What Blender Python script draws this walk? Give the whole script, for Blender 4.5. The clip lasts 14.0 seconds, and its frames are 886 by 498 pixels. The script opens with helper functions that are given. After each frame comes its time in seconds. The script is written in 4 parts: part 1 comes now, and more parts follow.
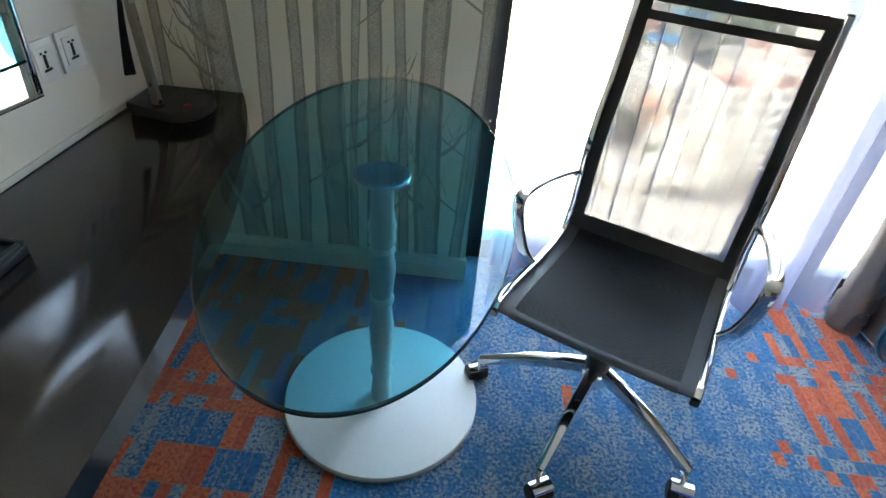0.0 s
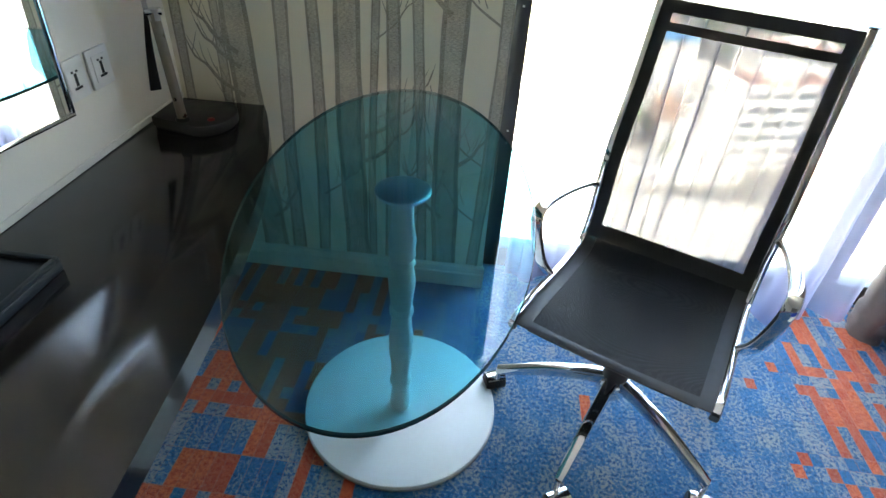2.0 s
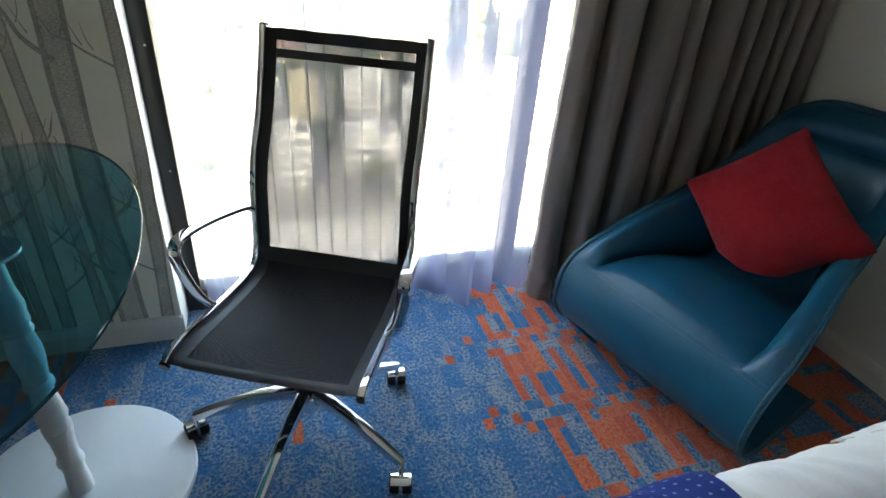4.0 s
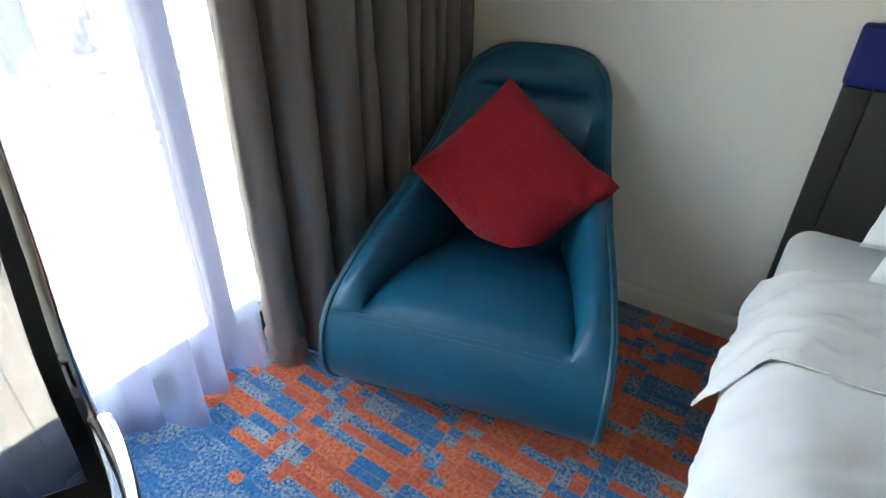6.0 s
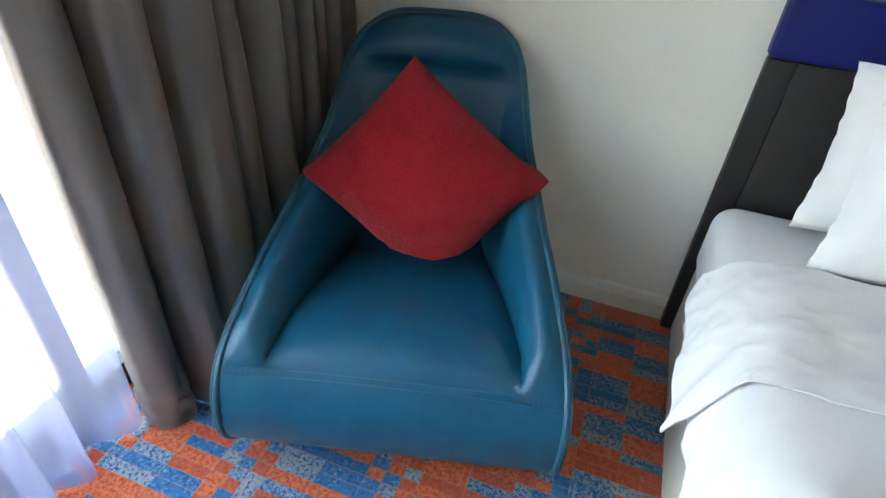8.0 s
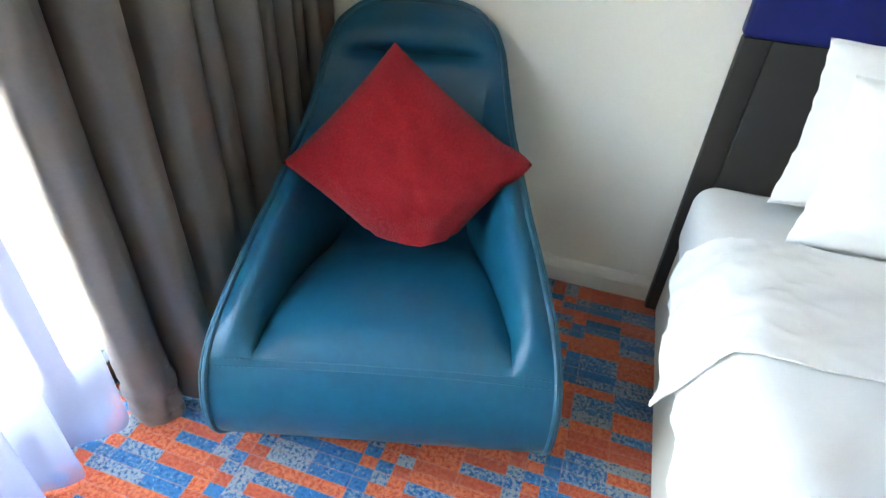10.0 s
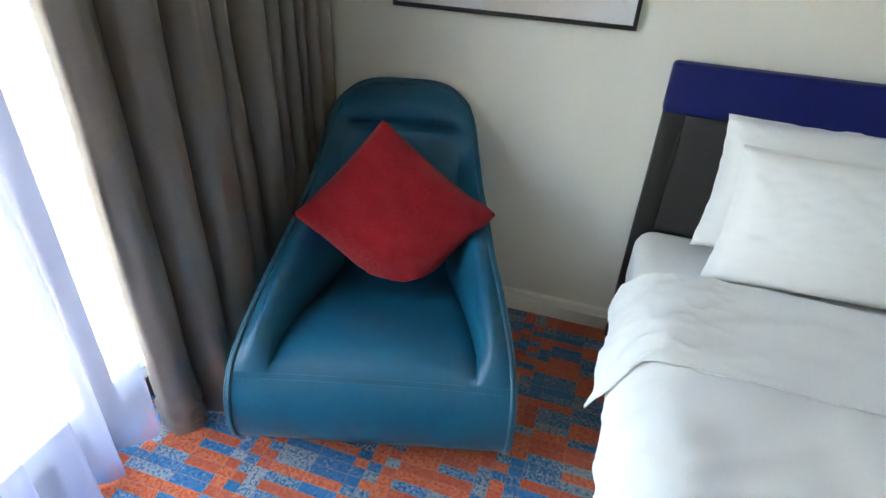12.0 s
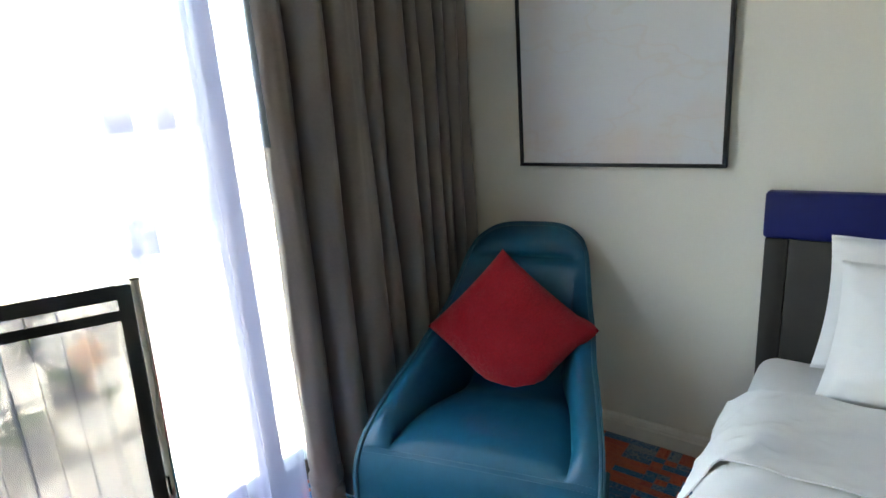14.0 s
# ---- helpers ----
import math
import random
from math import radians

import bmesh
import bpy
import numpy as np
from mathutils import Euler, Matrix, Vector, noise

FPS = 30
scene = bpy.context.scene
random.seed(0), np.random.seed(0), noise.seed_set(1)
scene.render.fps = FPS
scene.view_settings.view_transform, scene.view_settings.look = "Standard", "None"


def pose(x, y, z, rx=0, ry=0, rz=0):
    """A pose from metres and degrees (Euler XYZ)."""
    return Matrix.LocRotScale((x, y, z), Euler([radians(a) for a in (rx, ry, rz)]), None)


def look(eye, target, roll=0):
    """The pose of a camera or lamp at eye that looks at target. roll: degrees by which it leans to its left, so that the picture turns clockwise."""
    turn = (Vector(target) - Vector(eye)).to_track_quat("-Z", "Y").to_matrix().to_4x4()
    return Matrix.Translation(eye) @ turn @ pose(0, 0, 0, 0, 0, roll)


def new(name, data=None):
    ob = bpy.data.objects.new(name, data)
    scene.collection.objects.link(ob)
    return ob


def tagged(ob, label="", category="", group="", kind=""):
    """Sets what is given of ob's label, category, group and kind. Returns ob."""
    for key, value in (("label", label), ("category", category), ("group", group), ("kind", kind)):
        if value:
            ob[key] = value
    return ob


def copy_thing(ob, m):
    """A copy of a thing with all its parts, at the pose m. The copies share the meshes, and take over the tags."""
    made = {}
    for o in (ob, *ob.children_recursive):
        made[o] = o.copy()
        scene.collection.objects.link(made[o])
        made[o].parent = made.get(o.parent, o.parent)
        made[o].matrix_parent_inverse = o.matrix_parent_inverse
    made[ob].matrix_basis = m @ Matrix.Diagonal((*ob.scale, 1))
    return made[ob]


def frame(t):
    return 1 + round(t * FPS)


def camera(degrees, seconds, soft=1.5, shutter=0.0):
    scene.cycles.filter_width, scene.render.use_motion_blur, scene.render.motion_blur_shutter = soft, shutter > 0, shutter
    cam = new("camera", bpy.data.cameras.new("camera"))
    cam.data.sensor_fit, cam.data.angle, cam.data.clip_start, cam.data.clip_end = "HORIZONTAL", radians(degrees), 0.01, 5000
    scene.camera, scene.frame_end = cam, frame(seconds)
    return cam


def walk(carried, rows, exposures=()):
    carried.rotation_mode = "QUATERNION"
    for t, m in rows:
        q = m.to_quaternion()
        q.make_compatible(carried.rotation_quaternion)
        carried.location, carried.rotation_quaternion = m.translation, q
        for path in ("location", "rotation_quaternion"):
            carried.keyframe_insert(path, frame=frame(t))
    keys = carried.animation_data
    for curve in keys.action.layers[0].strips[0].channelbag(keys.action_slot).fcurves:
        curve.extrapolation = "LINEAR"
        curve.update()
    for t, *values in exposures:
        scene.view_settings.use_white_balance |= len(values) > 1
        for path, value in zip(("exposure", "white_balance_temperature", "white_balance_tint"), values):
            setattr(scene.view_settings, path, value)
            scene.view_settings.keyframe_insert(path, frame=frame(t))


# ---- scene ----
cam = camera(76.7, 14.0)
PATH = [
    (0, (-0.029, -1.79, 1.425), (-0.099, -0.17, 0.255), 4.8),
    (0.5, (-0.033, -1.791, 1.427), (-0.109, -0.169, 0.259), 4.7),
    (1, (-0.043, -1.794, 1.425), (-0.132, -0.169, 0.261), 4.4),
    (1.5, (-0.08, -1.792, 1.451), (-0.177, -0.173, 0.28), 4.2),
    (2, (-0.046, -1.786, 1.462), (-0.165, -0.171, 0.288), 3.8),
    (2.5, (0.123, -1.791, 1.478), (-0.001, -0.151, 0.34), 3.2),
    (3, (0.269, -1.844, 1.48), (0.188, -0.184, 0.368), 2.8),
    (3.5, (0.378, -1.912, 1.482), (0.458, -0.222, 0.416), 2.4),
    (4, (0.36, -1.884, 1.471), (0.922, -0.264, 0.44), 4.3),
    (4.2, (0.353, -1.863, 1.457), (1.146, -0.334, 0.441), 4.2),
    (6.3, (0.552, -1.227, 1.389), (1.992, -0.372, 0.296), 1.6),
    (6.5, (0.547, -1.198, 1.392), (2.006, -0.41, 0.274), 2.1),
    (7, (0.576, -1.141, 1.399), (2.068, -0.477, 0.245), 3.5),
    (7.5, (0.713, -1.099, 1.392), (2.215, -0.51, 0.21), 3.7),
    (7.7, (0.763, -1.053, 1.392), (2.279, -0.533, 0.195), 4.7),
    (9.8, (0.797, -1.007, 1.363), (2.349, -0.573, 0.178), 3.9),
    (10, (0.756, -1.037, 1.368), (2.298, -0.605, 0.169), 3.9),
    (10.5, (0.657, -1.099, 1.419), (2.182, -0.672, 0.198), 4.0),
    (11, (0.586, -1.144, 1.463), (2.106, -0.711, 0.238), 3.9),
    (11.5, (0.544, -1.172, 1.535), (2.102, -0.72, 0.365), 3.4),
    (12, (0.511, -1.183, 1.553), (2.128, -0.711, 0.475), 3.2),
    (12.5, (0.506, -1.218, 1.558), (2.155, -0.739, 0.533), 3.2),
    (13, (0.475, -1.355, 1.476), (2.145, -0.838, 0.506), 2.8),
    (13.5, (0.448, -1.55, 1.488), (2.149, -0.802, 0.749), -0.1),
    (14, (0.298, -1.623, 1.501), (1.818, -0.427, 0.995), -4.1),
]
walk(cam, [(t, look(eye, target, roll)) for t, eye, target, roll in PATH],
     exposures=[(0.0, 5.52, 8400, 1), (2.0, 5.72, 8400, 1), (3.0, 5.10, 8400, 1), (4.0, 4.84, 8400, 1), (6.5, 5.50, 8400, 1), (7.5, 5.60, 8400, 1), (10.0, 6.22, 8400, 1), (11.0, 5.70, 8400, 1), (12.5, 5.69, 8400, 1), (13.5, 5.67, 8400, 1), (14.0, 5.34, 8400, 1)])

# ---- light: hazy bright day outside one large window ----
SUN_EL, SUN_ROT = 58.0, 205.0
world = bpy.data.worlds.new("sky")
scene.world = world
world.use_nodes = True
wn = world.node_tree.nodes
sky = wn.new("ShaderNodeTexSky")
sky.sky_type, sky.sun_disc = "NISHITA", False
sky.sun_elevation, sky.sun_rotation = radians(SUN_EL), radians(SUN_ROT)
sky.air_density, sky.dust_density, sky.ozone_density = 1.0, 4.0, 1.0
world.node_tree.links.new(sky.outputs[0], wn["Background"].inputs[0])
wn["Background"].inputs[1].default_value = 0.15
sun = new("sun", bpy.data.lights.new("sun", "SUN"))
sun.data.energy, sun.data.angle, sun.data.color = 0.7, radians(10), (1.0, 0.95, 0.88)
sun.rotation_euler = (radians(90 - SUN_EL), 0, radians(-SUN_ROT + 180))

# the window opening, through which the sky's light reaches the room
opening = new("window_opening", bpy.data.lights.new("window_opening", "AREA"))
opening.data.shape, opening.data.size, opening.data.size_y = "RECTANGLE", 2.36, 2.66
opening.data.cycles.is_portal = True
opening.matrix_world = look((1.17, 0.27, 1.37), (1.17, -2.0, 1.37))


# ---- materials ----
class Mat:
    """A small node graph builder."""

    def __init__(self, name, rough=0.5, metal=0.0, spec=0.5):
        self.m = bpy.data.materials.new(name)
        self.m.use_nodes = True
        self.t = self.m.node_tree
        self.b = self.t.nodes["Principled BSDF"]
        self.b.inputs["Roughness"].default_value = rough
        self.b.inputs["Metallic"].default_value = metal
        self.b.inputs["Specular IOR Level"].default_value = spec

    def n(self, kind, ins=None, **kw):
        nd = self.t.nodes.new("ShaderNode" + kind)
        for k, v in kw.items():
            setattr(nd, k, v)
        for k, v in (ins or {}).items():
            self.put(v, nd.inputs[k])
        return nd

    def put(self, v, socket):
        if isinstance(v, bpy.types.NodeSocket):
            self.t.links.new(v, socket)
        elif isinstance(v, bpy.types.Node):
            self.t.links.new(v.outputs[0], socket)
        else:
            socket.default_value = v

    def co(self):
        return self.n("TexCoord").outputs["Object"]

    def noise(self, scale, detail=4.0, rough=0.55, vec=None):
        return self.n("TexNoise", {"Vector": vec or self.co(), "Scale": scale, "Detail": detail, "Roughness": rough}).outputs[0]

    def ramp(self, fac, a, b, lo=0.0, hi=1.0):
        r = self.n("MapRange", {"Value": fac, "From Min": a, "From Max": b, "To Min": lo, "To Max": hi})
        return r.outputs[0]

    def math(self, op, a, b=0.0):
        nd = self.n("Math", operation=op)
        self.put(a, nd.inputs[0])
        self.put(b, nd.inputs[1])
        return nd.outputs[0]

    def mix(self, fac, a, b, kind="MIX"):
        nd = self.n("Mix", data_type="RGBA", blend_type=kind)
        for v, i in ((fac, 0), (a, 6), (b, 7)):
            self.put((*v, 1.0) if isinstance(v, tuple) and len(v) == 3 else v, nd.inputs[i])
        return nd.outputs[2]

    def color(self, c):
        self.put((*c, 1.0) if isinstance(c, tuple) and len(c) == 3 else c, self.b.inputs["Base Color"])
        return self

    def bump(self, height, strength=0.3, dist=0.002):
        bp = self.n("Bump", {"Height": height, "Strength": strength, "Distance": dist})
        self.put(bp, self.b.inputs["Normal"])
        return self

    def varied(self, c, amount=0.12, big=3.0, fine=60.0):
        """The colour c, blotched at two scales."""
        dark = tuple(v * (1 - amount) for v in c)
        lite = tuple(min(1, v * (1 + amount)) for v in c)
        f = self.math("ADD", self.math("MULTIPLY", self.noise(big), 0.6), self.math("MULTIPLY", self.noise(fine), 0.4))
        self.color(self.mix(self.ramp(f, 0.3, 0.7), dark, lite))
        return self


def simple(name, c, rough=0.5, metal=0.0, amount=0.1, big=3.0, fine=60.0, bump=0.0, dist=0.001, spec=0.5):
    k = Mat(name, rough, metal, spec).varied(c, amount, big, fine)
    if bump:
        k.bump(k.noise(fine * 2), bump, dist)
    k.put(k.ramp(k.noise(fine * 0.3), 0.3, 0.7, rough * 0.85, min(1, rough * 1.15)), k.b.inputs["Roughness"])
    return k.m


def carpet_material():
    """Blue and grey flecked pile; towards the walls it breaks into columns of orange and blue bars."""
    k = Mat("printed_carpet", 0.95, spec=0.1)
    co = k.co()
    wob = k.n("TexNoise", {"Vector": co, "Scale": 160.0, "Detail": 2.0}).outputs["Color"]
    off = k.n("VectorMath", {0: wob, 1: (-0.5, -0.5, -0.5)}, operation="ADD")
    off = k.n("VectorMath", {0: off, 3: 0.005}, operation="SCALE")
    sep = k.n("SeparateXYZ", {0: k.n("VectorMath", {0: co, 1: off}, operation="ADD")})
    along, across = sep.outputs[1], sep.outputs[0]

    def chance(a, b, c=0.0):
        return k.n("TexWhiteNoise", {"Vector": k.n("CombineXYZ", {0: a, 1: b, 2: c}).outputs[0]}, noise_dimensions="3D").outputs["Value"]
    # two columns of long bars, then three of small squares, over and over; rows run through
    PITCH, ROW = 0.38, 0.0345
    A, B, C, D = 0.316, 0.632, 0.755, 0.878
    u = k.math("ADD", k.math("DIVIDE", k.math("ADD", along, 0.63), PITCH), 40.0)
    col = k.math("FLOOR", u)
    fr = k.math("FRACT", u)
    v = k.math("ADD", k.math("DIVIDE", across, ROW), 200.0)
    row1 = k.math("FLOOR", v)
    pair = k.math("FLOOR", k.math("MULTIPLY", v, 0.5))
    long_bar = k.math("LESS_THAN", chance(col, row1, 9.0), 0.25)
    step = k.math("MULTIPLY", k.math("GREATER_THAN", fr, A), k.math("SUBTRACT", 1.0, k.math("MULTIPLY", long_bar, k.math("LESS_THAN", fr, B))))
    for edge in (B, C, D):
        step = k.math("ADD", step, k.math("GREATER_THAN", fr, edge))
    cell_x = k.math("ADD", k.math("MULTIPLY", col, 5.0), step)
    thick = k.math("MULTIPLY", k.math("LESS_THAN", chance(cell_x, pair, 5.0), 0.20), k.math("SUBTRACT", 1.0, long_bar))
    row = k.math("ADD", k.math("MULTIPLY", thick, k.math("ADD", k.math("MULTIPLY", pair, 2.0), 0.5)), k.math("MULTIPLY", k.math("SUBTRACT", 1.0, thick), row1))
    pick, tint = chance(cell_x, row, 1.0), chance(cell_x, row, 2.0)
    fv = k.math("FRACT", v)
    edge_v = k.math("MULTIPLY", k.math("MINIMUM", fv, k.math("SUBTRACT", 1.0, fv)), ROW)
    edge_u = k.math("MINIMUM", fr, k.math("SUBTRACT", 1.0, fr))
    for edge in (A, B, C, D):
        edge_u = k.math("MINIMUM", edge_u, k.math("ABSOLUTE", k.math("SUBTRACT", fr, edge)))
    gap = k.math("MAXIMUM", k.math("LESS_THAN", edge_v, 0.0014), k.math("LESS_THAN", k.math("MULTIPLY", edge_u, PITCH), 0.0014))
    # more orange away from the middle of the floor
    x0 = k.math("MULTIPLY", k.math("SUBTRACT", row, 199.5), ROW)
    y0 = k.math("SUBTRACT", k.math("MULTIPLY", k.math("ADD", k.math("SUBTRACT", col, 40.0), k.math("MULTIPLY", step, 0.2)), PITCH), 0.63)
    away = k.math("ABSOLUTE", k.math("SUBTRACT", x0, 0.40))
    away = k.math("ADD", away, k.math("MULTIPLY", k.math("SUBTRACT", k.noise(2.2, 2.0, 0.55, k.n("CombineXYZ", {0: x0, 1: y0}).outputs[0]), 0.5), 0.4))
    many = k.ramp(away, 0.57, 0.95, 0.004, 0.55)
    busy = k.ramp(away, 0.50, 0.80, 0.0, 1.0)
    orange = k.math("LESS_THAN", pick, many)
    speck = k.noise(300.0, 3.0, 0.7)
    speck2 = k.noise(95.0, 4.0, 0.7)
    tone = k.math("ADD", k.math("MULTIPLY", speck, 0.4), k.math("MULTIPLY", speck2, 0.6))
    lean = k.math("MULTIPLY", k.math("SUBTRACT", tint, 0.52), k.ramp(busy, 0.0, 1.0, 0.06, 0.14))
    greyish = k.math("ADD", lean, k.math("MULTIPLY", k.math("SUBTRACT", k.noise(8.0, 2.0), 0.5), 0.16))
    blue = k.mix(k.ramp(k.math("ADD", tone, greyish), 0.505, 0.545), (0.003, 0.145, 0.33), (0.28, 0.305, 0.315))
    blue = k.mix(k.ramp(speck2, 0.40, 0.47, 0.8, 0.0), blue, (0.003, 0.045, 0.14))
    red = k.mix(k.ramp(tone, 0.45, 0.53), (0.46, 0.045, 0.014), (0.68, 0.165, 0.062))
    red = k.mix(k.ramp(k.math("ADD", tone, greyish), 0.60, 0.72), red, (0.38, 0.27, 0.24))
    red = k.mix(k.math("MULTIPLY", k.math("GREATER_THAN", tint, 0.66), 0.45), red, (0.42, 0.045, 0.02))
    body = k.mix(orange, blue, red)
    seam = k.math("MULTIPLY", gap, k.ramp(busy, 0.3, 1.0, 0.0, 0.4))
    k.color(k.mix(seam, body, k.mix(speck, (0.60, 0.19, 0.09), (0.40, 0.30, 0.28))))
    pile = k.math("ADD", k.noise(500.0, 2.0), k.math("MULTIPLY", speck2, 0.8))
    k.bump(pile, 0.8, 0.005)
    k.put(0.25, k.b.inputs["Sheen Weight"])
    return k.m


def sheer_material():
    k = Mat("sheer_voile")
    out = k.t.nodes["Material Output"]
    k.t.nodes.remove(k.b)
    weave = k.math("ADD", k.noise(9.0, 2.0), 0.5)
    dense = k.ramp(weave, 0.7, 1.3, 0.85, 1.15)
    tint = k.mix(dense, (0.53, 0.53, 0.54), (0.48, 0.48, 0.495))
    cloth = k.n("AddShader", {0: k.n("BsdfDiffuse", {"Color": (0.085, 0.088, 0.125, 1)}), 1: k.n("BsdfTranslucent", {"Color": (0.062, 0.064, 0.09, 1)})})
    both = k.n("AddShader", {0: k.n("BsdfTransparent", {"Color": tint}), 1: cloth})
    k.put(both, out.inputs[0])
    return k.m


def see_through(name, tint, rough=0.0, ior=1.45, body=None):
    """Clear or tinted plate: straight view through it, with real gloss on the surface."""
    k = Mat(name)
    out = k.t.nodes["Material Output"]
    k.t.nodes.remove(k.b)
    clear = k.n("BsdfTransparent", {"Color": (*tint, 1)})
    gloss = k.n("BsdfGlossy", {"Color": (1, 1, 1, 1), "Roughness": rough})
    k.put(k.n("MixShader", {0: k.n("Fresnel", {"IOR": ior}), 1: clear, 2: gloss}), out.inputs[0])
    return k.m


def clear_only(name, tint):
    """The far side of a clear plate: tint without a second gloss."""
    k = Mat(name)
    k.t.nodes.remove(k.b)
    k.put(k.n("BsdfTransparent", {"Color": (*tint, 1)}), k.t.nodes["Material Output"].inputs[0])
    return k.m


def net_material():
    k = Mat("black_net")
    out = k.t.nodes["Material Output"]
    k.t.nodes.remove(k.b)
    yarn = k.n("BsdfDiffuse", {"Color": (0.013, 0.013, 0.015, 1)})
    gap = k.n("BsdfTransparent", {"Color": (0.115, 0.117, 0.12, 1)})
    k.put(k.n("AddShader", {0: gap, 1: yarn}), out.inputs[0])
    return k.m


def weave_material(name, c, scale, rough=0.85, amount=0.15, strength=0.4, sheen=0.2, slub=False, spec=0.25):
    k = Mat(name, rough, spec=spec)
    a = k.n("TexWave", {"Vector": k.co(), "Scale": scale, "Distortion": 1.5}, bands_direction="X").outputs["Fac"]
    b = k.n("TexWave", {"Vector": k.co(), "Scale": scale, "Distortion": 1.5}, bands_direction="Z").outputs["Fac"]
    w = k.math("MULTIPLY", a, b)
    f = k.math("ADD", k.math("MULTIPLY", k.noise(5.0), 0.5), k.math("MULTIPLY", k.noise(110.0), 0.5))
    if slub:
        st = k.n("Mapping", {"Vector": k.co(), "Rotation": (0.5, 0.7, 0.3), "Scale": (1.0, 9.0, 9.0)})
        f = k.math("ADD", k.math("MULTIPLY", f, 0.45), k.math("MULTIPLY", k.noise(26.0, 4.0, 0.65, st.outputs[0]), 0.55))
    k.color(k.mix(k.ramp(f, 0.3, 0.7), tuple(v * (1 - amount) for v in c), tuple(min(1, v * (1 + amount)) for v in c)))
    k.bump(k.math("ADD", w, k.noise(240.0)), strength, 0.001)
    k.put(sheen, k.b.inputs["Sheen Weight"])
    return k.m


def linen_material():
    """White cotton with soft creases running over it."""
    k = Mat("white_cotton", 0.85, spec=0.2).varied((0.87, 0.852, 0.828), 0.015, 3.0, 200.0)
    h = k.math("ADD", k.noise(7.0, 3.0, 0.5), k.math("MULTIPLY", k.noise(24.0, 3.0), 0.35))
    r = k.math("ABSOLUTE", k.math("SUBTRACT", k.noise(4.5, 3.0, 0.5), 0.5))
    h = k.math("ADD", h, k.math("MULTIPLY", k.ramp(r, 0.0, 0.03, 1.0, 0.0), 0.10))
    k.bump(k.math("ADD", h, k.math("MULTIPLY", k.noise(700.0), 0.03)), 0.14, 0.010)
    return k.m


def leather_material(name, c, rough=0.33, spec=0.42):
    k = Mat(name, rough, spec=spec).varied(c, 0.14, 4.0, 45.0)
    cells = k.n("TexVoronoi", {"Vector": k.co(), "Scale": 330.0}, feature="DISTANCE_TO_EDGE").outputs[0]
    k.bump(k.math("ADD", k.math("MULTIPLY", cells, 0.6), k.noise(9.0, 3.0)), 0.12, 0.003)
    k.put(k.ramp(k.noise(14.0), 0.3, 0.7, max(0.31, rough * 0.9), rough * 1.2), k.b.inputs["Roughness"])
    return k.m


def bark_print(name, dark, pale, low, high):
    k = Mat(name, 0.8, spec=0.2)
    st = k.n("Mapping", {"Vector": k.co(), "Scale": (1.0, 1.0, 5.0)})
    hatch = k.noise(95.0, 4.0, 0.75, st.outputs[0])
    k.color(k.mix(k.ramp(k.math("ADD", k.math("MULTIPLY", hatch, 0.75), k.math("MULTIPLY", k.noise(9.0), 0.25)), low, high), dark, pale))
    return k.m


def art_print():
    k = Mat("abstract_print", 0.35)
    st = k.n("Mapping", {"Vector": k.co(), "Scale": (1.0, 1.0, 2.4)})
    f = k.noise(2.6, 3.0, 0.5, st.outputs[0])
    thin = k.ramp(k.math("ABSOLUTE", k.math("SUBTRACT", f, 0.5)), 0.0, 0.02, 1.0, 0.0)
    c = k.mix(k.ramp(k.noise(1.7, 3.0), 0.46, 0.62), (0.67, 0.67, 0.67), (0.69, 0.61, 0.55))
    k.color(k.mix(k.math("MULTIPLY", thin, 0.22), c, (0.62, 0.50, 0.40)))
    return k.m


def dotted_material():
    k = Mat("dotted_runner", 0.8, spec=0.2)
    v = k.n("TexVoronoi", {"Vector": k.co(), "Scale": 38.0, "Randomness": 0.12}, voronoi_dimensions="2D").outputs["Distance"]
    k.color(k.mix(k.math("LESS_THAN", v, 0.13), k.mix(k.noise(140.0), (0.010, 0.026, 0.15), (0.018, 0.05, 0.24)), (0.17, 0.24, 0.47)))
    k.bump(k.noise(260.0), 0.3, 0.001)
    return k.m


def desk_material():
    """Black lacquered veneer with a fine brushed grain along the desk."""
    k = Mat("black_gloss_veneer", 0.13, spec=0.4)
    st = k.n("Mapping", {"Vector": k.co(), "Scale": (1.0, 0.06, 1.0)})
    grain = k.noise(190.0, 4.0, 0.6, st.outputs[0])
    k.color(k.mix(k.ramp(grain, 0.35, 0.7), (0.012, 0.009, 0.008), (0.016, 0.012, 0.010)))
    k.bump(k.math("ADD", grain, k.math("MULTIPLY", k.noise(420.0, 2.0), 0.6)), 0.012, 0.0005)
    k.put(k.ramp(k.noise(3.0, 3.0), 0.3, 0.7, 0.09, 0.14), k.b.inputs["Roughness"])
    return k.m


M_CARPET = carpet_material()
M_SHEER = sheer_material()
M_WALL = simple("cream_wall_paint", (0.80, 0.76, 0.665), 0.75, amount=0.03, big=1.2, fine=160, bump=0.25, dist=0.0008, spec=0.3)
# dark colour for the unseen back wall, chosen to weaken the room's bounce light
M_BACKWALL = simple("bounce_cutting_taupe", (0.30, 0.26, 0.22), 0.75, amount=0.04, big=1.2, fine=160, bump=0.25, dist=0.0008, spec=0.3)
M_PAPER = simple("cream_wallpaper", (0.86, 0.815, 0.67), 0.8, amount=0.05, fine=200, bump=0.15, spec=0.2)
M_BARK = bark_print("printed_bark", (0.37, 0.34, 0.27), (0.76, 0.72, 0.59), 0.40, 0.60)
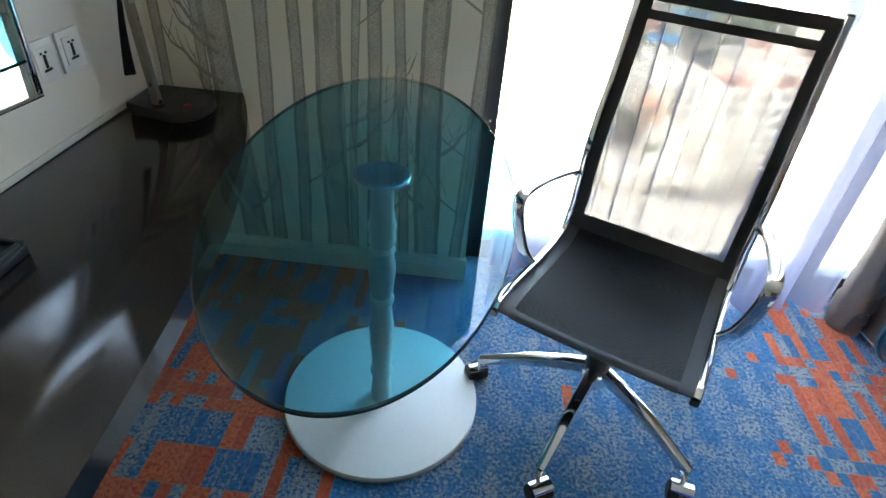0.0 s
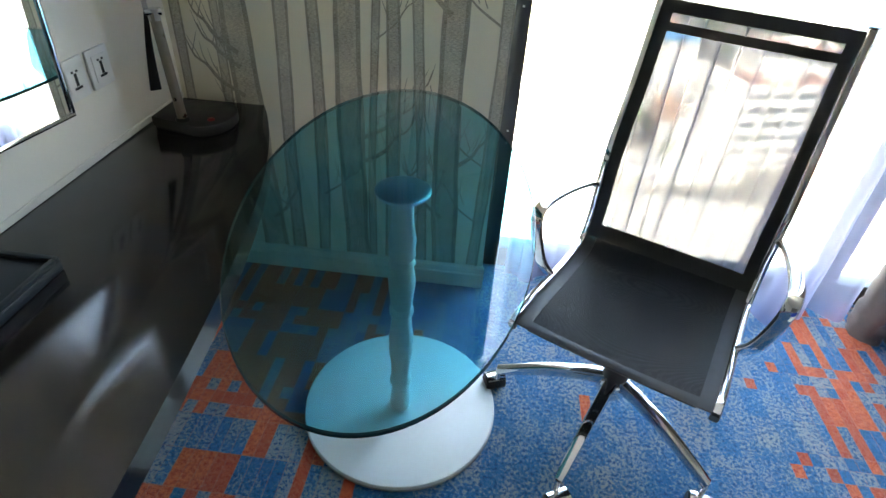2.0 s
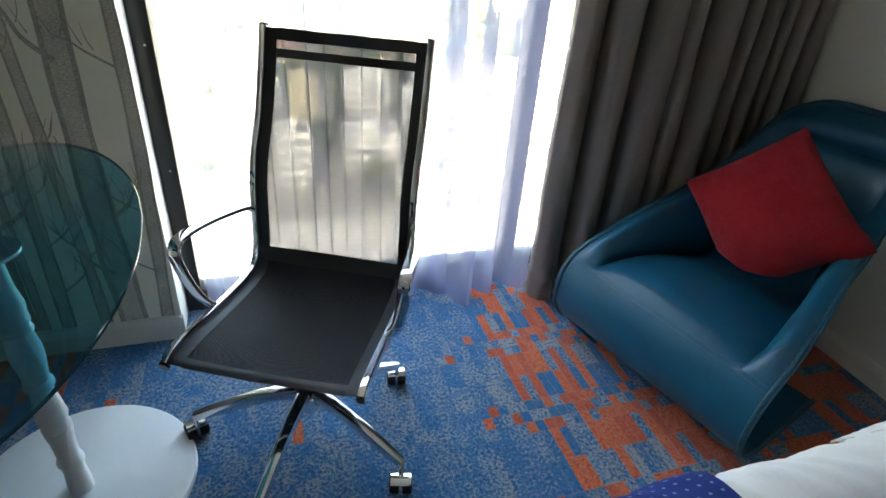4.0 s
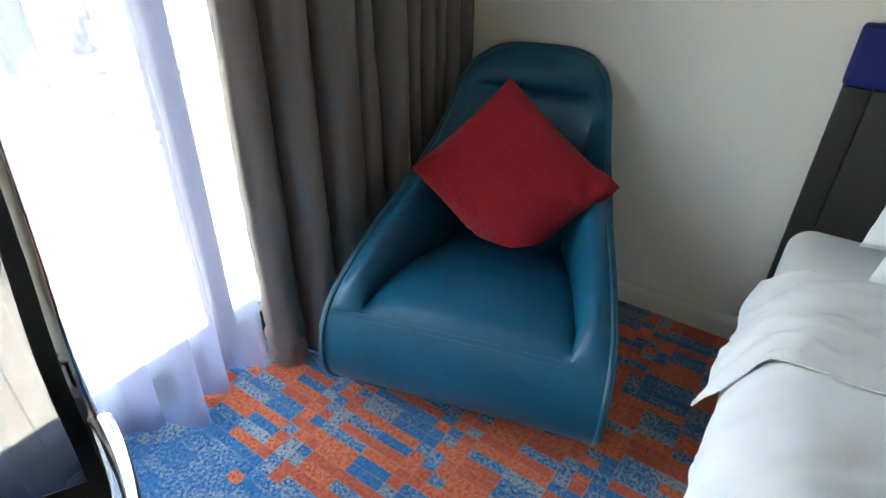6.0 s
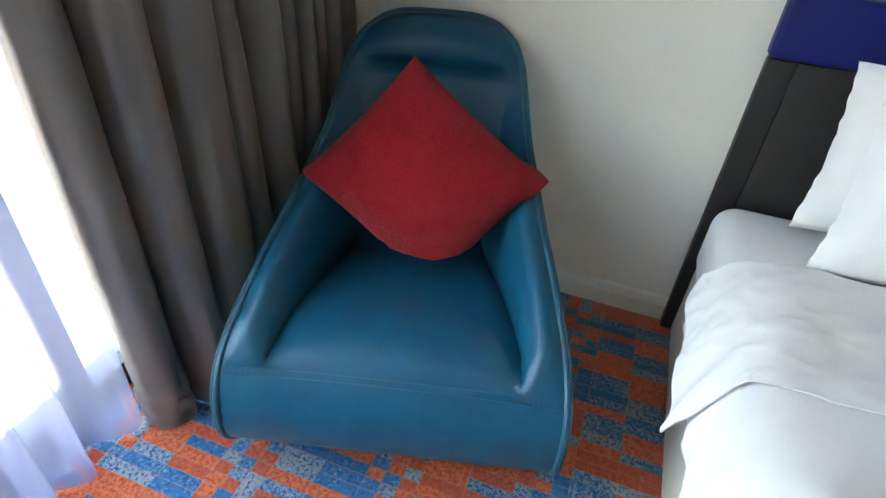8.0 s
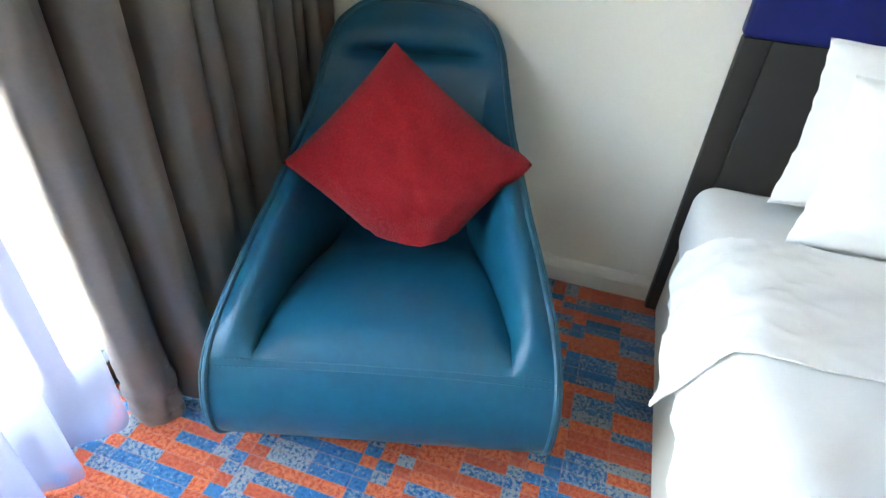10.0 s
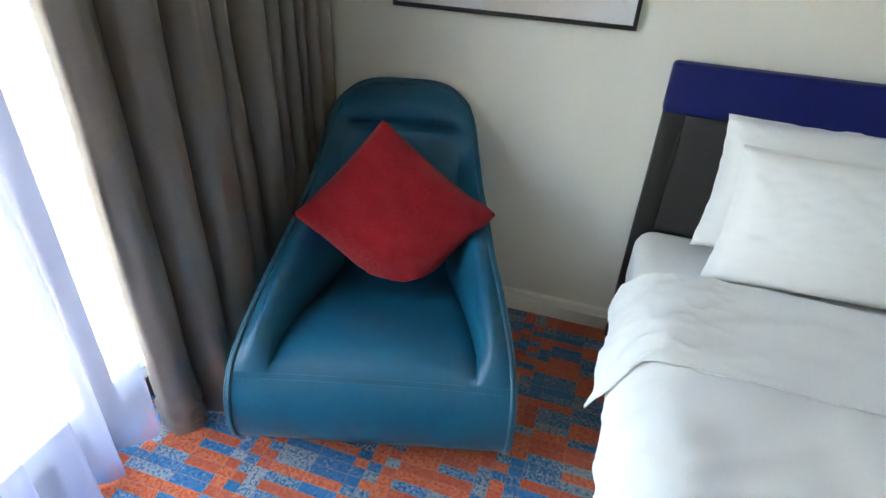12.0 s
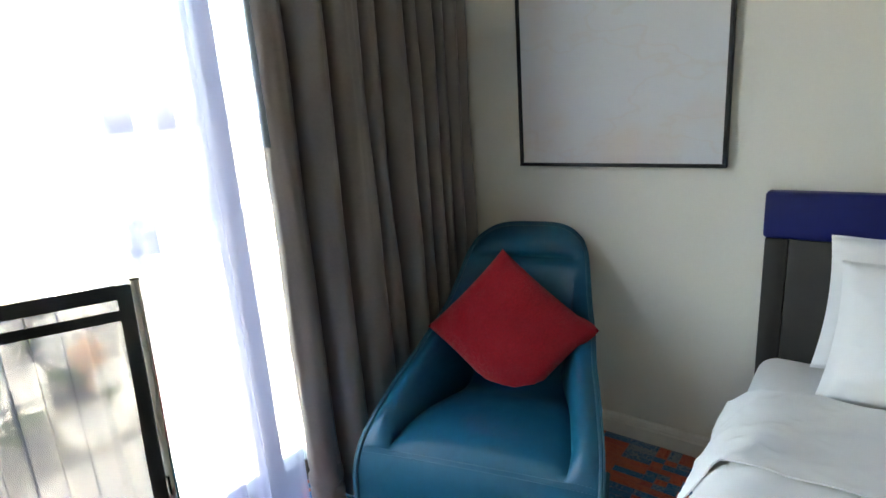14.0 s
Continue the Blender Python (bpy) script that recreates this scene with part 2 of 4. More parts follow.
M_BARKINK = bark_print("printed_bark_edge", (0.26, 0.235, 0.185), (0.58, 0.54, 0.44), 0.40, 0.62)
M_TRIM = simple("cream_trim_paint", (0.76, 0.73, 0.65), 0.45, amount=0.04)
M_CEIL = simple("white_ceiling_paint", (0.80, 0.79, 0.76), 0.85, amount=0.03)
M_BLACKFRAME = simple("black_window_metal", (0.012, 0.011, 0.011), 0.38, amount=0.3)
M_PANE = see_through("window_pane", (0.96, 0.98, 0.97))
M_TEAL_GLASS = see_through("teal_glass", (0.35, 0.735, 0.815), 0.0, 1.5)
M_TEAL_CLEAR = clear_only("teal_glass_underside", (0.35, 0.735, 0.815))
M_PANE_CLEAR = clear_only("window_pane_outside", (0.97, 0.98, 0.98))
M_TEAL_EDGE = simple("teal_glass_edge", (0.01, 0.05, 0.06), 0.08, amount=0.2)
M_CHROME = simple("polished_chrome", (0.78, 0.78, 0.79), 0.07, 1.0, amount=0.03)
M_STEEL = simple("brushed_steel", (0.50, 0.48, 0.45), 0.36, 1.0, amount=0.03, fine=40)
M_NET = net_material()
M_SLING = weave_material("black_sling_weave", (0.016, 0.0168, 0.019), 320.0, 0.5, 0.25, 0.5, 0.0)
M_VINYL = simple("black_vinyl_band", (0.014, 0.014, 0.016), 0.4, amount=0.2, bump=0.1)
M_PLASTIC = simple("black_plastic", (0.012, 0.012, 0.013), 0.4, amount=0.2)
M_DESK = desk_material()
M_LAMPDARK = simple("dark_bronze_metal", (0.05, 0.045, 0.042), 0.4, 0.6, amount=0.2)
M_POST = simple("brushed_bronze", (0.30, 0.26, 0.21), 0.3, 1.0, amount=0.06, fine=60)
M_GREYPLASTIC = simple("grey_plastic", (0.40, 0.43, 0.46), 0.4, amount=0.08)
M_RED = simple("red_button", (0.35, 0.012, 0.012), 0.3)
M_WHITEPAINT = simple("white_enamel", (0.78, 0.79, 0.78), 0.4, amount=0.03, bump=0.05)
M_SOCKET = simple("white_socket_plastic", (0.80, 0.79, 0.75), 0.35, amount=0.02)
M_MIRROR = simple("mirror_silver", (0.92, 0.93, 0.93), 0.005, 1.0, amount=0.0)
M_LEATHER = leather_material("teal_leather", (0.0005, 0.082, 0.143), 0.35, 0.3)
M_LEATHER.node_tree.nodes["Principled BSDF"].inputs["Coat Weight"].default_value = 0.3
M_LEATHER.node_tree.nodes["Principled BSDF"].inputs["Coat Roughness"].default_value = 0.2
M_PIPING = leather_material("teal_piping", (0.010, 0.085, 0.13), 0.4)
M_THREAD = simple("teal_thread", (0.02, 0.13, 0.19), 0.7)
M_CUSHION = weave_material("red_chenille", (0.30, 0.006, 0.013), 170.0, 0.9, 0.42, 0.9, 0.1, True)
M_CURTAIN = weave_material("taupe_satin_curtain", (0.195, 0.158, 0.134), 260.0, 0.32, 0.10, 0.12, 0.0, False, 0.75)
M_LINEN = linen_material()
M_SKIRT = weave_material("cream_bed_skirt", (0.62, 0.57, 0.47), 300.0, 0.9, 0.05, 0.2, 0.1)
M_NAVY = leather_material("navy_leather", (0.004, 0.009, 0.10), 0.42, 0.3)
M_BROWN = leather_material("dark_brown_leather", (0.021, 0.017, 0.015), 0.5)
M_RUNNER = dotted_material()
M_ART = art_print()
M_GREYTEXT = simple("grey_embroidery", (0.35, 0.35, 0.36), 0.8)


# ---- shape helpers ----
def finish(ob, bm, material, smooth=True, angle=40):
    bmesh.ops.recalc_face_normals(bm, faces=bm.faces)
    bm.to_mesh(ob.data)
    bm.free()
    if material:
        ob.data.materials.append(material)
    if smooth:
        ob.data.polygons.foreach_set("use_smooth", [True] * len(ob.data.polygons))
        ob.data.set_sharp_from_angle(angle=radians(angle))
    return ob


def part(name, bm, material, parent, label="", smooth=True):
    """One mesh object, modelled in room coordinates, under a thing or a part."""
    ob = finish(new(name, bpy.data.meshes.new(name)), bm, material, smooth)
    if parent:
        ob.parent = parent
        ob.matrix_parent_inverse = world_of(parent).inverted()
    return tagged(ob, label)


def world_of(ob):
    m = ob.matrix_basis.copy()
    while ob.parent:
        m = ob.parent.matrix_basis @ ob.matrix_parent_inverse @ m
        ob = ob.parent
    return m


def thing(name, at, label, category, group="", kind=""):
    e = new(name)
    e.empty_display_size = 0.05
    e.location = at
    return tagged(e, label, category, group, kind)


def solid(name, bm, material, label, category, kind="", smooth=True, group=""):
    return tagged(finish(new(name, bpy.data.meshes.new(name)), bm, material, smooth), label, category, group, kind)


def box(x0, x1, y0, y1, z0, z1, bevel=0.0, bm=None, segments=2):
    bm = bm or bmesh.new()
    r = bmesh.ops.create_cube(bm, size=1)
    for v in r["verts"]:
        v.co = Vector((x0 if v.co.x < 0 else x1, y0 if v.co.y < 0 else y1, z0 if v.co.z < 0 else z1))
    if bevel:
        es = list({e for v in r["verts"] for e in v.link_edges})
        bmesh.ops.bevel(bm, geom=es, offset=bevel, segments=segments, affect="EDGES", profile=0.5)
    return bm


def moved(bm, m):
    bmesh.ops.transform(bm, matrix=m, verts=bm.verts)
    return bm


def lathe(profile, at, steps=40):
    """A turned body: (radius, height) pairs about a vertical axis."""
    bm = bmesh.new()
    rings = []
    for r, z in profile:
        rings.append([bm.verts.new((at[0] + r * math.cos(2 * math.pi * i / steps), at[1] + r * math.sin(2 * math.pi * i / steps), at[2] + z)) for i in range(steps)])
    for a, b in zip(rings, rings[1:]):
        for i in range(steps):
            bm.faces.new((a[i], a[(i + 1) % steps], b[(i + 1) % steps], b[i]))
    bm.faces.new(rings[0])
    bm.faces.new(rings[-1])
    return bm


def spline(points, steps=8):
    """A smooth line through the points."""
    p = [Vector(q) for q in points]
    p = [2 * p[0] - p[1]] + p + [2 * p[-1] - p[-2]]
    out = []
    for i in range(1, len(p) - 2):
        a, b, c, d = p[i - 1:i + 3]
        for k in range(steps):
            t = k / steps
            out.append(0.5 * ((2 * b) + (c - a) * t + (2 * a - 5 * b + 4 * c - d) * t * t + (3 * b - a - 3 * c + d) * t ** 3))
    return out + [p[-2]]


def sweep(line, half_w, half_h, side=None, sides=12, square=0.0, bm=None, taper=None):
    """A bar along a line: half_w towards the side vector, half_h across it."""
    bm = bm or bmesh.new()
    rings = []
    for i, c in enumerate(line):
        d = (line[min(i + 1, len(line) - 1)] - line[max(i - 1, 0)]).normalized()
        s = Vector(side) if side is not None else s if i else (Vector((0, 0, 1)) if abs(d.z) < 0.9 else Vector((1, 0, 0)))
        s = (s - s.dot(d) * d).normalized()
        n = d.cross(s)
        k = taper(i / (len(line) - 1)) if taper else 1.0
        ring = []
        for j in range(sides):
            a = 2 * math.pi * (j + 0.5) / sides
            ca, sa = math.cos(a), math.sin(a)
            e = 2.0 / (2.0 + 6.0 * square)
            ca, sa = math.copysign(abs(ca) ** e, ca), math.copysign(abs(sa) ** e, sa)
            ring.append(bm.verts.new(c + s * ca * half_w * k + n * sa * half_h * k))
        rings.append(ring)
    for a, b in zip(rings, rings[1:]):
        for j in range(sides):
            bm.faces.new((a[j], a[(j + 1) % sides], b[(j + 1) % sides], b[j]))
    bm.faces.new(rings[0])
    bm.faces.new(rings[-1])
    return bm


def sheet(rows, thick=0.0, closed=False):
    """A surface over rows of points; thick gives it a back."""
    bm = bmesh.new()
    g = [[bm.verts.new(p) for p in r] for r in rows]
    for a, b in zip(g, g[1:]):
        for i in range(len(a) - 1):
            bm.faces.new((a[i], a[i + 1], b[i + 1], b[i]))
    if thick:
        bmesh.ops.recalc_face_normals(bm, faces=bm.faces)
        bmesh.ops.solidify(bm, geom=bm.faces[:] + bm.edges[:] + bm.verts[:], thickness=thick)
    return bm


def outline_slab(points, z0, z1, bevel=0.0):
    bm = bmesh.new()
    lo = [bm.verts.new((x, y, z0)) for x, y in points]
    hi = [bm.verts.new((x, y, z1)) for x, y in points]
    bm.faces.new(lo)
    top = bm.faces.new(hi)
    n = len(points)
    for i in range(n):
        bm.faces.new((lo[i], lo[(i + 1) % n], hi[(i + 1) % n], hi[i]))
    if bevel:
        bmesh.ops.bevel(bm, geom=top.edges[:], offset=bevel, segments=2, affect="EDGES", profile=0.5)
    return bm


# ---- the room's shell ----
# BACK lies far behind the camera to lower the ambient light
LEFT, RIGHT, BACK, HIGH = -1.12, 2.51, -6.6, 2.75
WIN_Y = 0.15            # room face of the window frame
solid("floor", box(LEFT - 0.1, RIGHT + 0.1, BACK - 0.1, 0.32, -0.12, 0.0), M_CARPET, "blue, grey and orange patterned fitted carpet", "floor", "structure", False)
solid("ceiling", box(LEFT - 0.1, RIGHT + 0.1, BACK - 0.1, 0.32, HIGH, HIGH + 0.12), M_CEIL, "plain white painted ceiling", "ceiling", "structure", False)
solid("wall_left", box(LEFT - 0.12, LEFT, BACK, 0.32, 0, HIGH), M_WALL, "cream painted wall behind the desk", "wall", "structure", False)
solid("wall_right", box(RIGHT, RIGHT + 0.12, BACK, 0.32, 0, HIGH), M_WALL, "cream painted wall behind the bed", "wall", "structure", False)
# unseen wall, added dark and distant so little light bounces back
solid("wall_back", box(LEFT - 0.12, RIGHT + 0.12, BACK - 0.12, BACK, 0, HIGH), M_BACKWALL, "unseen far wall, dark taupe to cut bounced light", "wall", "structure", False)
solid("wall_papered", box(LEFT, -0.022, 0.0, 0.32, 0, HIGH), M_PAPER, "cream wallpaper printed with bare trees", "wall", "structure", False)
solid("window_reveal", box(-0.022, -0.016, 0.004, 0.32, 0.0, HIGH, 0.001), M_TRIM, "cream painted edge of the window opening", "trim", "structure", False)
solid("wall_pier", box(2.36, RIGHT, 0.10, 0.32, 0, HIGH), M_WALL, "cream painted pier beside the window", "wall", "structure", False)
solid("wall_lintel", box(-0.016, 2.36, 0.10, 0.32, 2.7, HIGH), M_WALL, "cream painted wall over the window", "wall", "structure", False)


def skirting(name, a, b, out):
    """A moulded baseboard from a to b on a wall that faces out."""
    prof = [(0, 0), (0.018, 0), (0.018, 0.062), (0.013, 0.070), (0.013, 0.074), (0.018, 0.078), (0.013, 0.092), (0.004, 0.098), (0, 0.098)]
    bm = bmesh.new()
    ends = [[bm.verts.new((p[0] + out[0] * d, p[1] + out[1] * d, h)) for d, h in prof] for p in (a, b)]
    n = len(prof)
    for i in range(n):
        bm.faces.new((ends[0][i], ends[0][(i + 1) % n], ends[1][(i + 1) % n], ends[1][i]))
    bm.faces.new(ends[0])
    bm.faces.new(ends[1])
    solid(name, bm, M_TRIM, "cream painted moulded wooden baseboard", "baseboard", "structure", False)


skirting("baseboard", (LEFT + 0.015, 0.0), (-0.008, 0.0), (0, -1))
skirting("baseboard_left", (LEFT, 0.0), (LEFT, BACK), (1, 0))
skirting("baseboard_right", (RIGHT, 0.0), (RIGHT, BACK), (-1, 0))
skirting("baseboard_back", (LEFT, BACK), (RIGHT, BACK), (0, 1))


def bare_tree(rng, x, width, lean):
    """A printed trunk: pale bark, two dark hatched edges and forked twigs, flat on the papered wall."""
    bark, ink = bmesh.new(), bmesh.new()
    y = -0.0006

    def strip(bm, line, w0, w1, side=0.0, up=0.0):
        pts = spline(line, 10)
        prev = None
        for i, p in enumerate(pts):
            d = (pts[min(i + 1, len(pts) - 1)] - pts[max(i - 1, 0)]).normalized()
            s = Vector((d.z, 0, -d.x))
            f = i / (len(pts) - 1)
            full = (1 + 0.05 * math.sin(17 * f + x * 40) + 0.04 * math.sin(47 * f + x * 90))
            w = (w0 * (1 - f) + w1 * f) * full
            c = p + s * side * (1 - 0.34 * f) * full + Vector((0, -up, 0))
            cur = (bm.verts.new(c + s * w / 2), bm.verts.new(c - s * w / 2))
            if prev:
                bm.faces.new((prev[0], prev[1], cur[1], cur[0]))
            prev = cur

    line = [(x + lean * z + 0.012 * math.sin(3 * z + x * 20), y, z) for z in (0.1, 0.5, 0.9, 1.3, 1.7, 2.1, 2.58)]
    strip(bark, line, width * 1.12, width * 0.72)
    for sd in (-1, 1):
        strip(ink, line, width * 0.20, width * 0.14, sd * width * 0.48, 0.0003)
    for _ in range(6 if width > 0.05 else 3):
        z = rng.uniform(0.2, 1.9)
        side = rng.choice((-1, 1))
        reach, rise = rng.uniform(0.06, 0.2), rng.uniform(0.10, 0.32)
        x1 = x + lean * z + side * width * 0.4
        off = y - 0.0006
        tip = (x1 + side * reach, off, z + rise)
        if LEFT + 0.01 < tip[0] < -0.03:
            strip(ink, [(x1 - side * width * 0.2, off, z - 0.03), (x1 + side * reach * 0.38, off, z + rise * 0.12), (x1 + side * reach * 0.62, off, z + rise * 0.42), (x1 + side * reach * 0.86, off, z + rise * 0.6), tip], width * 0.20, 0.003)
            for q in (0.25, 0.42, 0.6, 0.75, 0.9):
                bx, bz = x1 + side * reach * q, z + rise * q * 0.72
                s2 = rng.choice((-1, 1))
                strip(ink, [(bx, off - 0.0003, bz), (bx + s2 * 0.012, off - 0.0003, bz + 0.03), (bx + s2 * rng.uniform(0.015, 0.035), off - 0.0003, bz + 0.075)], 0.0042, 0.0014)
    return bark, ink


rng = random.Random(4)
TRUNKS = [(-1.075, 0.034), (-0.975, 0.032), (-0.866, 0.088), (-0.749, 0.046), (-0.654, 0.042), (-0.529, 0.086), (-0.45, 0.026), (-0.374, 0.045), (-0.273, 0.034), (-0.173, 0.084), (-0.054, 0.040)]
for tx, tw in TRUNKS:
    bark, ink = bare_tree(rng, tx, tw, rng.uniform(-0.02, 0.02))
    tree = solid("printed_tree", bark, M_BARK, "grey bare tree printed on the cream wallpaper", "wallpaper print", "structure", False)
    part("printed_twigs", ink, M_BARKINK, tree, smooth=False)


def window():
    w = thing("window_1", (1.2, 0.2, 0.0), "full-height window in a black metal frame", "window", kind="structure")
    y0, y1 = WIN_Y, WIN_Y + 0.09
    part("frame_jamb", box(-0.016, 0.046, y0, y1, 0.0, 2.7, 0.004), M_BLACKFRAME, w)
    part("frame_jamb", box(2.30, 2.36, y0, y1, 0.0, 2.7, 0.004), M_BLACKFRAME, w)
    part("frame_sill", box(0.046, 2.30, y0, y1, 0.0, 0.095, 0.004), M_BLACKFRAME, w)
    part("frame_head", box(0.046, 2.30, y0, y1, 2.64, 2.7, 0.004), M_BLACKFRAME, w)
    part("frame_mullion", box(1.355, 1.42, y0 + 0.003, y1 - 0.003, 0.095, 2.64, 0.004), M_BLACKFRAME, w)
    for x0, x1 in ((0.046, 1.355), (1.42, 2.30)):
        p = part("pane", box(x0, x1, y0 + 0.04, y0 + 0.048, 0.095, 2.64), M_PANE, w, smooth=False)
        p.data.materials.append(M_PANE_CLEAR)
        for f in p.data.polygons:
            f.material_index = 0 if f.normal.y < -0.5 else 1
        p.visible_shadow = False
    for z in (0.62, 1.05, 1.9):
        part("screw", moved(lathe([(0.004, 0), (0.004, 0.0015), (0.002, 0.002)], (0, 0, 0), 12), pose(0.02, y0 - 0.0002, z, 90, 0, 0)), M_STEEL, w)


window()


# ---- curtains ----
def drape(plan, y_mean, z0, z1, seed, fine, crumple=0.0, hold=0.35, reach=1.2, step=6):
    """Cloth hanging in the folds of plan (x, y along the hem); folds flatten upwards to the share hold."""
    line = spline([(x, y, 0.0) for x, y in plan], step)
    first = line[0].x
    rows = []
    nz = 60
    for j in range(nz + 1):
        z = z0 + (z1 - z0) * (j / nz) ** 1.6
        low = max(0.0, 1 - z / reach)
        share = hold + (1 - hold) * low ** 1.3
        row = []
        for p in line:
            drift = noise.noise(Vector((p.x * 5 + seed, z * 0.7, seed)))
            x = p.x + fine * 1.3 * drift * min(1.0, (2.5 - p.x) * 8)
            y = y_mean + (p.y - y_mean) * share * (1 + 0.25 * drift) + fine * noise.noise(Vector((p.x * 16, z * 2.4, seed)))
            if crumple:
                y += 0.012 * noise.noise(Vector((p.x * 38, z * 0.45, seed + 9))) * min(1.0, (2.49 - p.x) * 10)
                # the hem breaks on the floor, and the side seam puckers
                foot = math.exp(-((z - 0.12) / 0.12) ** 2) * math.exp(-max(0.0, p.x - 1.50) / 0.08)
                y += crumple * foot * (noise.noise(Vector((p.x * 22, z * 26 - p.x * 14, seed))) + 0.5 * noise.noise(Vector((p.x * 50, z * 55, seed))))
                side = math.exp(-((p.x - first) / 0.022) ** 2)
                x += 0.009 * side * noise.noise(Vector((0.0, z * 34, seed)))
                y += 0.010 * math.exp(-((p.x - first + 0.03) / 0.03) ** 2) * noise.noise(Vector((p.x * 12, z * 42, seed + 4)))
            row.append((x, y, z))
        rows.append(row)
    return rows


def lobes(valleys, depths, backs):
    """Rounded folds with narrow valleys between them."""
    out = []
    for v, w, d, b in zip(valleys, valleys[1:], depths, backs):
        s = w - v
        out += [(v, b), (v + 0.07 * s, b - 0.62 * d), (v + 0.33 * s, b - 0.97 * d), (v + 0.66 * s, b - 0.93 * d), (v + 0.92 * s, b - 0.55 * d)]
    return out


def gathers(x0, x1, y, seed):
    """Loose pleats along a hem from x0 to x1; the deeper ones fold back over themselves."""
    rng = random.Random(seed)
    out, x = [], x0
    while x < x1:
        p, a, o = rng.uniform(0.10, 0.17), rng.uniform(0.014, 0.036), rng.choice((0.004, 0.007, 0.010, 0.016))
        for q in range(8):
            th = 2 * math.pi * q / 8
            out.append((x + p * q / 8 - o * math.sin(2 * th), y + a * math.sin(th)))
        x += p
    return out


SHEER_HEM = gathers(0.085, 0.95, 0.075, 3) + [(1.0, 0.13), (1.035, 0.10), (1.06, 0.045), (1.085, -0.03), (1.115, -0.070), (1.138, -0.062), (1.135, -0.01), (1.12, 0.05), (1.14, 0.085), (1.18, 0.06),
             (1.215, 0.02), (1.245, 0.0), (1.262, 0.015), (1.258, 0.06), (1.25, 0.10), (1.28, 0.105), (1.32, 0.085), (1.36, 0.04), (1.395, 0.012), (1.43, 0.03), (1.465, 0.08)]
sheer = thing("sheer_curtain", (0.8, 0.02, 0), "white translucent voile curtain drawn over the window", "curtain")
sheer_rows = drape(SHEER_HEM, 0.035, 0.010, 2.62, 5.0, 0.010, 0.0, 0.62, 1.25)
sheer_cloth = part("cloth", sheet(sheer_rows), M_SHEER, sheer)
hem_rows = [[(x, y - 0.003, z) for x, y, z in r] for r in sheer_rows if r[0][2] < 0.085]
part("hem", sheet(hem_rows), M_SHEER, sheer, "doubled voile hem")
HEAVY_HEM = [(1.478, 0.045), (1.442, 0.02), (1.428, -0.008), (1.432, -0.045), (1.465, -0.084), (1.505, -0.094), (1.528, -0.06)] + lobes(
    [1.538, 1.665, 1.81, 1.945, 2.075, 2.165, 2.25, 2.32, 2.41, 2.49], [0.21, 0.10, 0.21, 0.16, 0.20, 0.15, 0.18, 0.14, 0.15], [0.035, -0.075, 0.045, -0.01, 0.045, -0.01, 0.03, -0.02, 0.0]) + [(2.497, 0.03)]
heavy = thing("blackout_curtain", (1.95, -0.12, 0), "taupe satin blackout curtain gathered beside the window", "curtain")
heavy_rows = drape(HEAVY_HEM, -0.06, 0.002, 2.62, 11.0, 0.010, 0.026, 0.85, 1.6)
part("cloth", sheet(heavy_rows), M_CURTAIN, heavy)
# the leading edge is turned and stitched, and puckers along the seam
side_hem = [[(x - 0.003, y - 0.004 + 0.003 * noise.noise(Vector((i * 0.4, z * 45, 2.0))), z) for i, (x, y, z) in enumerate(r[15:29])] for r in heavy_rows]
part("side_hem", sheet(side_hem, 0.0015), M_CURTAIN, heavy, "puckered stitched hem")
rail = thing("curtain_rail", (1.2, 0.0, 2.55), "white metal double curtain rail under the ceiling", "curtain rail", kind="structure")
part("track", box(0.0, 2.5, 0.0, 0.025, 2.63, 2.75, 0.003), M_WHITEPAINT, rail)
part("track", box(0.0, 2.5, -0.14, -0.115, 2.63, 2.75, 0.003), M_WHITEPAINT, rail)
wand = thing("curtain_wand", (1.399, -0.072, 1.42), "grey plastic curtain wand hanging from the rail", "curtain wand")
part("rod", sweep([Vector((1.399, -0.072, z)) for z in (1.42, 1.9, 2.64)], 0.011, 0.011), M_GREYPLASTIC, wand)
part("grip", sweep([Vector((1.399, -0.072, z)) for z in (1.40, 1.41, 1.52, 1.53)], 0.013, 0.013), M_GREYPLASTIC, wand)


# ---- desk side ----
DESK_Z = 0.695


def desk():
    d = thing("desk", (-0.8, -1.3, 0), "black glossy wall-mounted desk with a curved front edge", "desk")

    def front(y):
        return -0.47 - 0.36 * math.exp(y / 0.68)
    ys = [-0.004 - 2.6 * i / 48 for i in range(49)]
    pts = [(LEFT + 0.003, ys[-1]), *[(front(y), y) for y in reversed(ys)], (LEFT + 0.003, ys[0])]
    part("desktop", outline_slab(pts, DESK_Z - 0.06, DESK_Z, 0.003), M_DESK, d)
    part("end_panel", box(LEFT + 0.003, -0.52, -2.60, -2.55, 0.0, DESK_Z - 0.062, 0.003), M_DESK, d)
    for y in (-0.25, -1.3):
        part("bracket", box(LEFT + 0.003, LEFT + 0.2, y - 0.012, y + 0.012, DESK_Z - 0.10, DESK_Z - 0.062, 0.002), M_PLASTIC, d)
    solid("wall_bead", box(LEFT + 0.0005, LEFT + 0.006, -2.6, -0.004, DESK_Z + 0.0005, DESK_Z + 0.020, 0.001), M_TRIM, "cream sealing bead along the desk", "trim", "structure", False)


desk()


